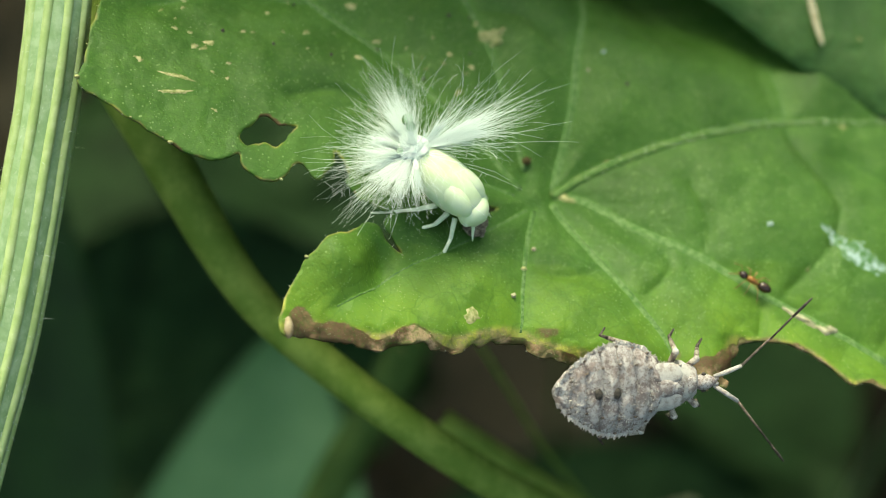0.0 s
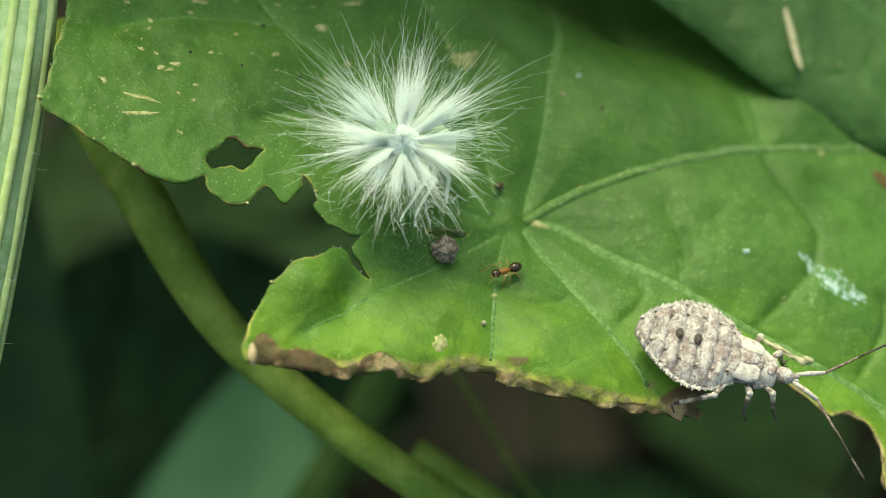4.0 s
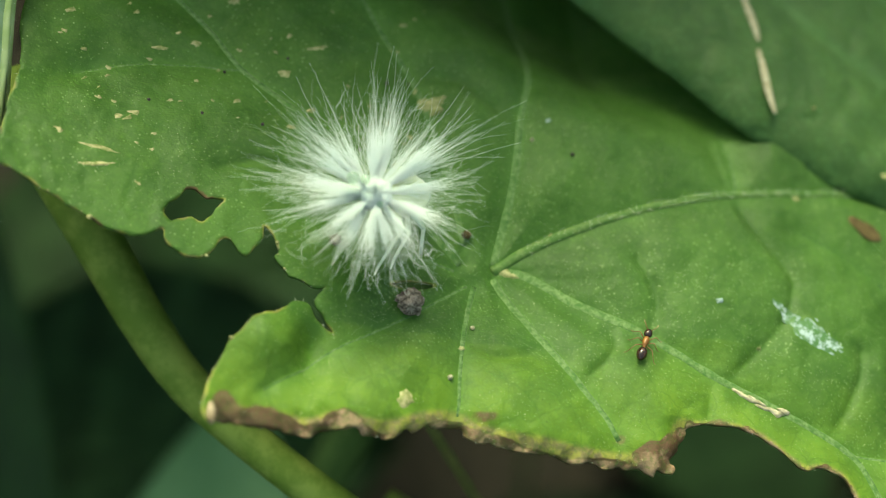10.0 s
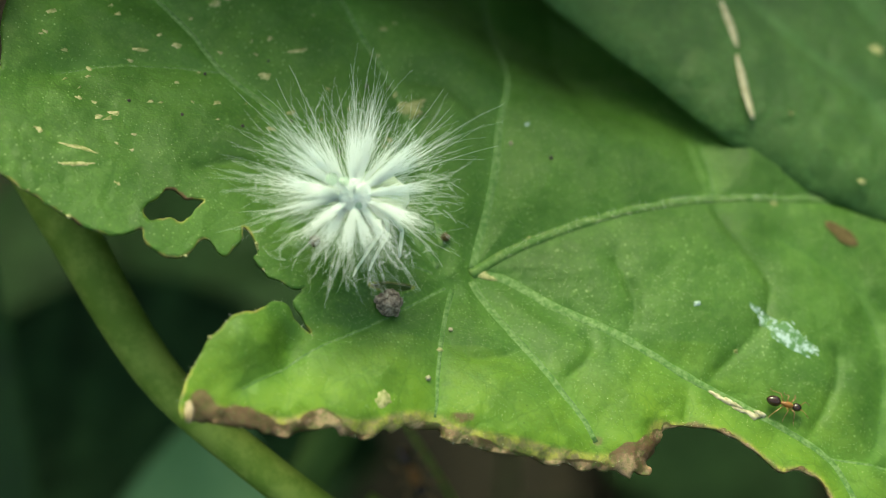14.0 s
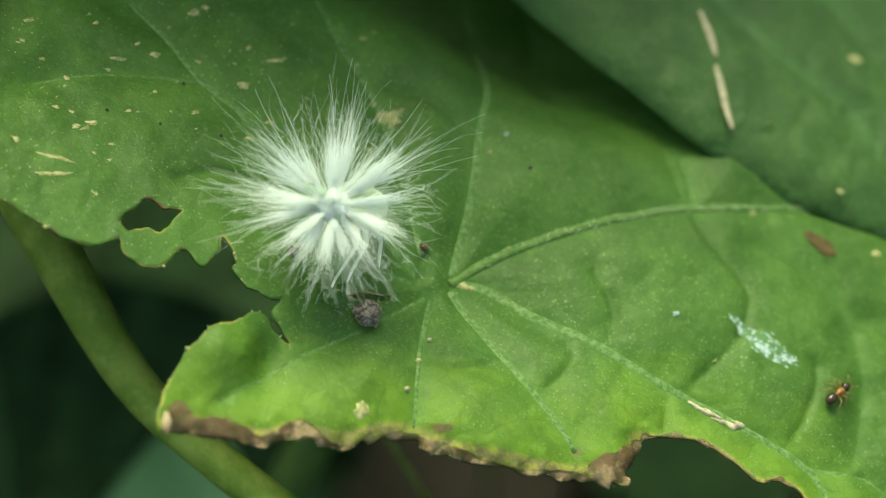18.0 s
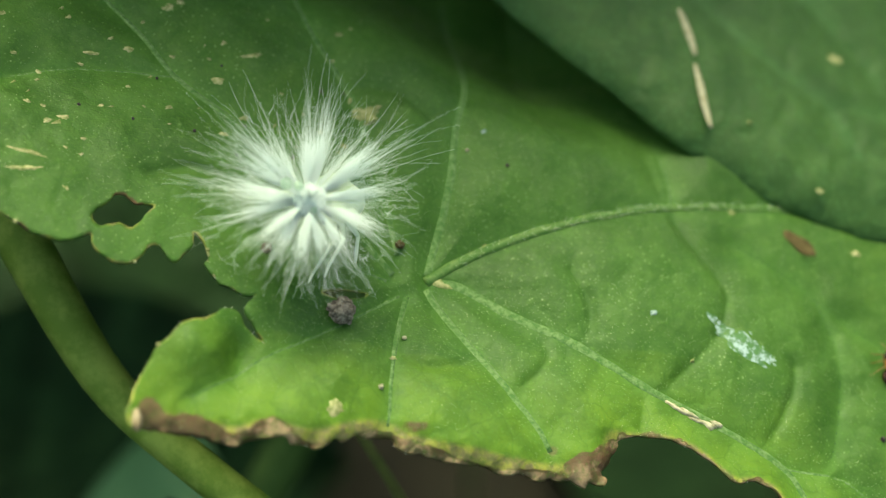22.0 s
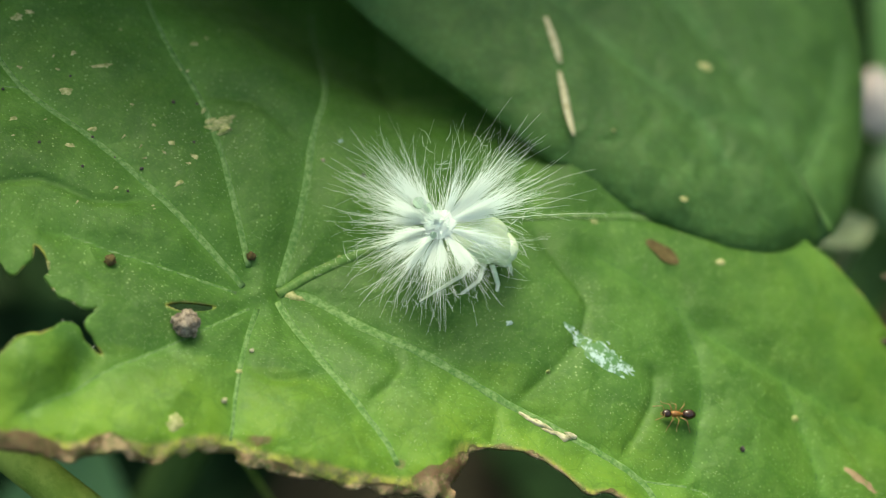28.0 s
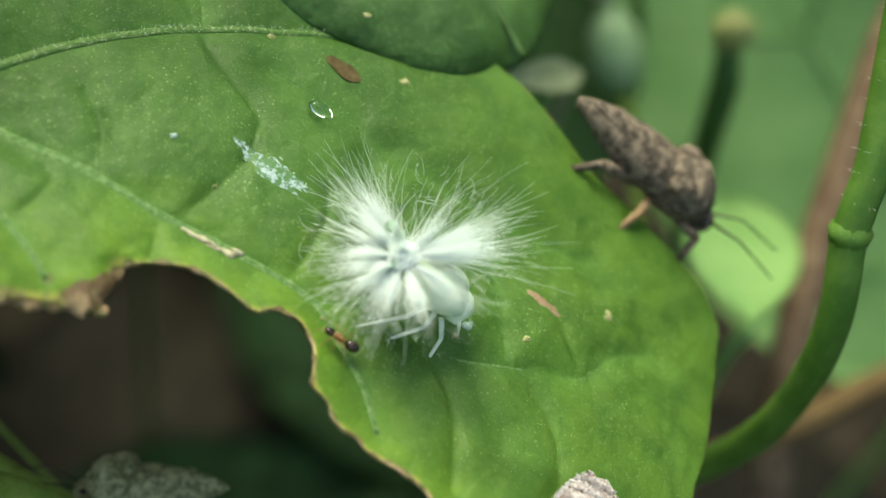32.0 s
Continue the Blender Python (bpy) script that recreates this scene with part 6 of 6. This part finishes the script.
# ---- what moves ----
def motions():
    hopper.scale, ant.scale, ant_below.scale = (1.12,) * 3, (1.1,) * 3, (2.1,) * 3
    # planthopper: seconds, u, v, height of its tail off the mean blade, heading, head-down pitch
    course = [(t, LEAF_M @ Matrix.Translation(Vector((u, v, h)) * MM) @ pose(0, 0, 0, 0, 0, yaw) @ pose(0, 0, 0, roll, pitch, 0)) for t, u, v, h, yaw, pitch, roll in [
        (0, -12.2, -1.1, 5.1, -33, 15, 0), (0.2, -12.1, -1.3, 5.1, -30, 17, 0), (0.4, -11.9, -0.5, 5.6, -15, 24, 0), (0.6, -12.7, -0.4, 6.1, 5, 29, 0), (0.8, -13.4, -0.2, 6.5, 24, 32, 0),
        (1.0, -13.4, -0.2, 6.8, 31, 35, 0), (1.5, -13.1, -0.4, 6.9, 34, 36, 0), (2.0, -12.0, 0.0, 6.9, 36, 36, 0), (4.5, -11.4, 0.4, 6.9, 37, 36, 0), (6.0, -10.9, 0.4, 6.9, 38, 36, 0),
        (13.0, -10.9, 0.3, 6.9, 38, 36, 0), (20.0, -10.9, 0.3, 6.9, 38, 36, 0), (22.5, -10.6, 0.5, 6.9, 39, 36, 0), (23.0, -10.3, 0.7, 6.9, 39, 35, 0), (23.5, -9.7, 1.1, 6.9, 39, 34, 0),
        (24.0, -8.4, 1.6, 6.9, 40, 32, 0), (24.5, -6.6, 3.0, 6.7, 37, 30, 0), (25.0, -4.1, 4.4, 6.3, 31, 26, 0), (25.5, -2.3, 5.2, 6.1, 27, 23, 0), (26.0, 0.0, 5.6, 6.1, 25, 21, 0), (26.5, 1.6, 5.0, 6.1, 19, 20, 0),
        (28.5, 9.9, 2.2, 6.8, 0, 20, 0), (29.0, 11.9, 1.5, 6.9, -4, 20, 0), (29.5, 15.1, -0.5, 7.0, -6, 21, 0), (30.0, 18.0, -1.9, 7.1, -5, 22, 0), (30.5, 20.5, -3.5, 7.2, -8, 23, 0), (31.0, 22.7, -5.0, 7.1, -13, 24, 0),
        (31.5, 25.4, -8.4, 7.0, -16, 25, 0), (32.0, 26.8, -10.4, 7.0, -17, 25, 0)]]
    walk(hopper, course)
    # a droplet is carried at the tail and let fall on the way
    fell = sit(23.5, 1.8, 0.75, 0)
    walk(dew, [(t, m @ Matrix.Translation(Vector((0.6, 0, -0.2)) * MM)) for t, m in course if t < 30.3] + [(30.7, fell), (32.0, fell)])
    walk(tail, [(t, pose(0, 0, 0, 0, tilt, 0)) for t, tilt in [(0, 40), (0.4, 40), (0.8, 41), (1.2, 42), (23, 42), (26, 40), (28.5, 36), (32, 36)]])
    for ob, early, late in PLUMES:
        walk(ob, [(t, pose(0, 0, 0, a * early + b * late, 0, 0)) for t, a, b in [(0, 1, 0), (0.4, 0.9, 0), (1.0, 0, 0), (23.5, 0, 0), (25.0, 0, 0.15), (26.5, 0, 0.4), (28.8, 0, 0.85), (30.0, 0, 1), (32.0, 0, 1)]])
    # grey bug: seconds, u, v, height, heading
    walk(bug, [(t, sit(u, v, h, yaw, 0, roll)) for t, u, v, h, yaw, roll in [
        (0, 2.8, -15.5, 1.7, 11, 38), (0.5, 3.4, -13.4, 1.9, 17, 24), (1, 4.9, -11.3, 2.0, 18, 8), (1.5, 6.7, -10.5, 2.0, 16, 0), (2, 6.6, -10.3, 2.0, 12, 0), (2.5, 7.3, -10.4, 2.0, 5, 0),
        (3.5, 9.3, -10.4, 2.0, -8, 0), (4.5, 11.2, -10.3, 2.0, -18, 0), (5, 12.3, -9.7, 2.0, -10, -5), (5.5, 14.7, -10.1, 2.0, -9, -9), (6, 17.0, -9.9, 2.0, -10, -14), (6.5, 19.2, -10.7, 2.0, -22, -14),
        (7, 21.6, -12.3, 2.0, -36, -10), (7.5, 24.4, -14.4, 2.0, -38, -10), (8, 26.7, -16.8, 2.0, -43, -10), (8.5, 28.6, -18.8, 2.0, -50, 0), (9.5, 31.5, -22.0, 2.0, -58, 0), (11.0, 34.0, -25.0, 2.0, -70, 0),
        (20.0, 38.0, -26.5, 2.0, -95, 0), (32, 39.0, -27.1, 2.0, -110, 0)]])
    # its antennae feel about: seconds, swing of the one and the other
    feel = [(0, 2, -14), (0.5, 6, -10), (1, 2, -12), (1.5, 10, -20), (2, 18, -32), (2.5, 16, -34), (3.5, 4, -16), (4.5, -10, -4), (5, -16, 0), (6, -14, 2), (7, -8, -4), (8, 4, -8), (10, 10, -4), (20, 2, -8), (32, 0, -4)]
    for k, (ob, base) in enumerate(ANTENNAE):
        walk(ob, [(row[0], Matrix.Translation(base) @ pose(0, 0, 0, 0, 0, row[1 + k]) @ Matrix.Translation(-base)) for row in feel])
    # ant: seconds, u, v, heading
    walk(ant, [(t, sit(u, v, 0.25, yaw)) for t, u, v, yaw in [
        (0, 12.0, -6.5, 150), (0.5, 9.9, -5.5, 162), (1, 6.5, -5.1, 180), (1.5, 5.1, -6.4, 250), (2, 4.5, -5.0, 165), (2.5, 2.2, -2.7, 170), (3.5, -1.5, -4.2, 200), (4.5, -4.7, -5.9, 215), (5, -6.1, -7.1, 205),
        (5.5, -7.0, -9.2, 240), (6, -8.8, -10.7, 205), (6.5, -9.1, -10.6, 275), (7, -4.8, -10.0, 345), (7.5, -0.1, -9.8, 352), (8, 4.7, -10.7, 325), (8.5, 6.5, -10.7, 375), (9, 9.4, -8.3, 390), (9.5, 10.1, -8.7, 350),
        (10, 8.2, -5.6, 430), (10.5, 8.6, -4.0, 400), (11, 12.2, -4.3, 340), (11.5, 16.9, -6.8, 322), (12, 19.5, -9.2, 310), (12.5, 19.1, -9.2, 330), (13, 19.5, -9.1, 335), (13.5, 19.7, -8.7, 340), (14, 19.2, -8.5, 350),
        (14.5, 20.8, -7.3, 395), (15, 23.1, -6.8, 370), (15.5, 23.7, -6.9, 350), (17.5, 24.9, -6.7, 370), (18, 25.0, -6.2, 400), (18.5, 26.6, -4.4, 410), (19, 28.9, -4.4, 380), (20, 30.7, -4.0, 400), (21, 30.6, -3.9, 420),
        (22.5, 31.0, -3.0, 450), (24, 30.0, -1.4, 470), (24.5, 29.7, 0.7, 460), (25, 30.2, 1.6, 440), (25.5, 29.2, 3.1, 480), (26, 28.4, 4.4, 503), (26.5, 27.4, 3.3, 530), (27.5, 26.5, -3.0, 570), (28.5, 24.3, -8.9, 500),
        (29, 24.4, -8.9, 470), (29.5, 24.1, -8.6, 462), (30, 24.0, -8.7, 465), (30.5, 24.5, -8.6, 440), (31, 24.1, -10.2, 450), (31.5, 23.6, -15.4, 530), (32, 23.9, -14.5, 510)]])
    # ant below: it rests until it turns into view, then goes on down the stalk
    at = [(0, -12.3, 7.9, 274.9), (12.4, -12.3, 7.9, 274.9), (13, -9.1, 4.1, 272.9), (13.5, -5.8, 2.8, 271.6), (14, -4.6, 2.9, 270.8), (14.5, -5.2, 2.3, 270.5), (15, -5.4, -0.4, 268.6), (17.5, -10.6, -1.2, 268.7), (22, -19.5, 0.2, 268.7), (23, -19.1, 2.4, 269.1), (23.5, -19.2, 0.5, 268.6), (32, -19.2, 0.5, 268.6)]
    walk(ant_below, [(t, Matrix.Translation(Vector((x, y, z)) * MM) @ pose(0, 0, 0, 40, 25, -60)) for t, x, y, z in at])


motions()
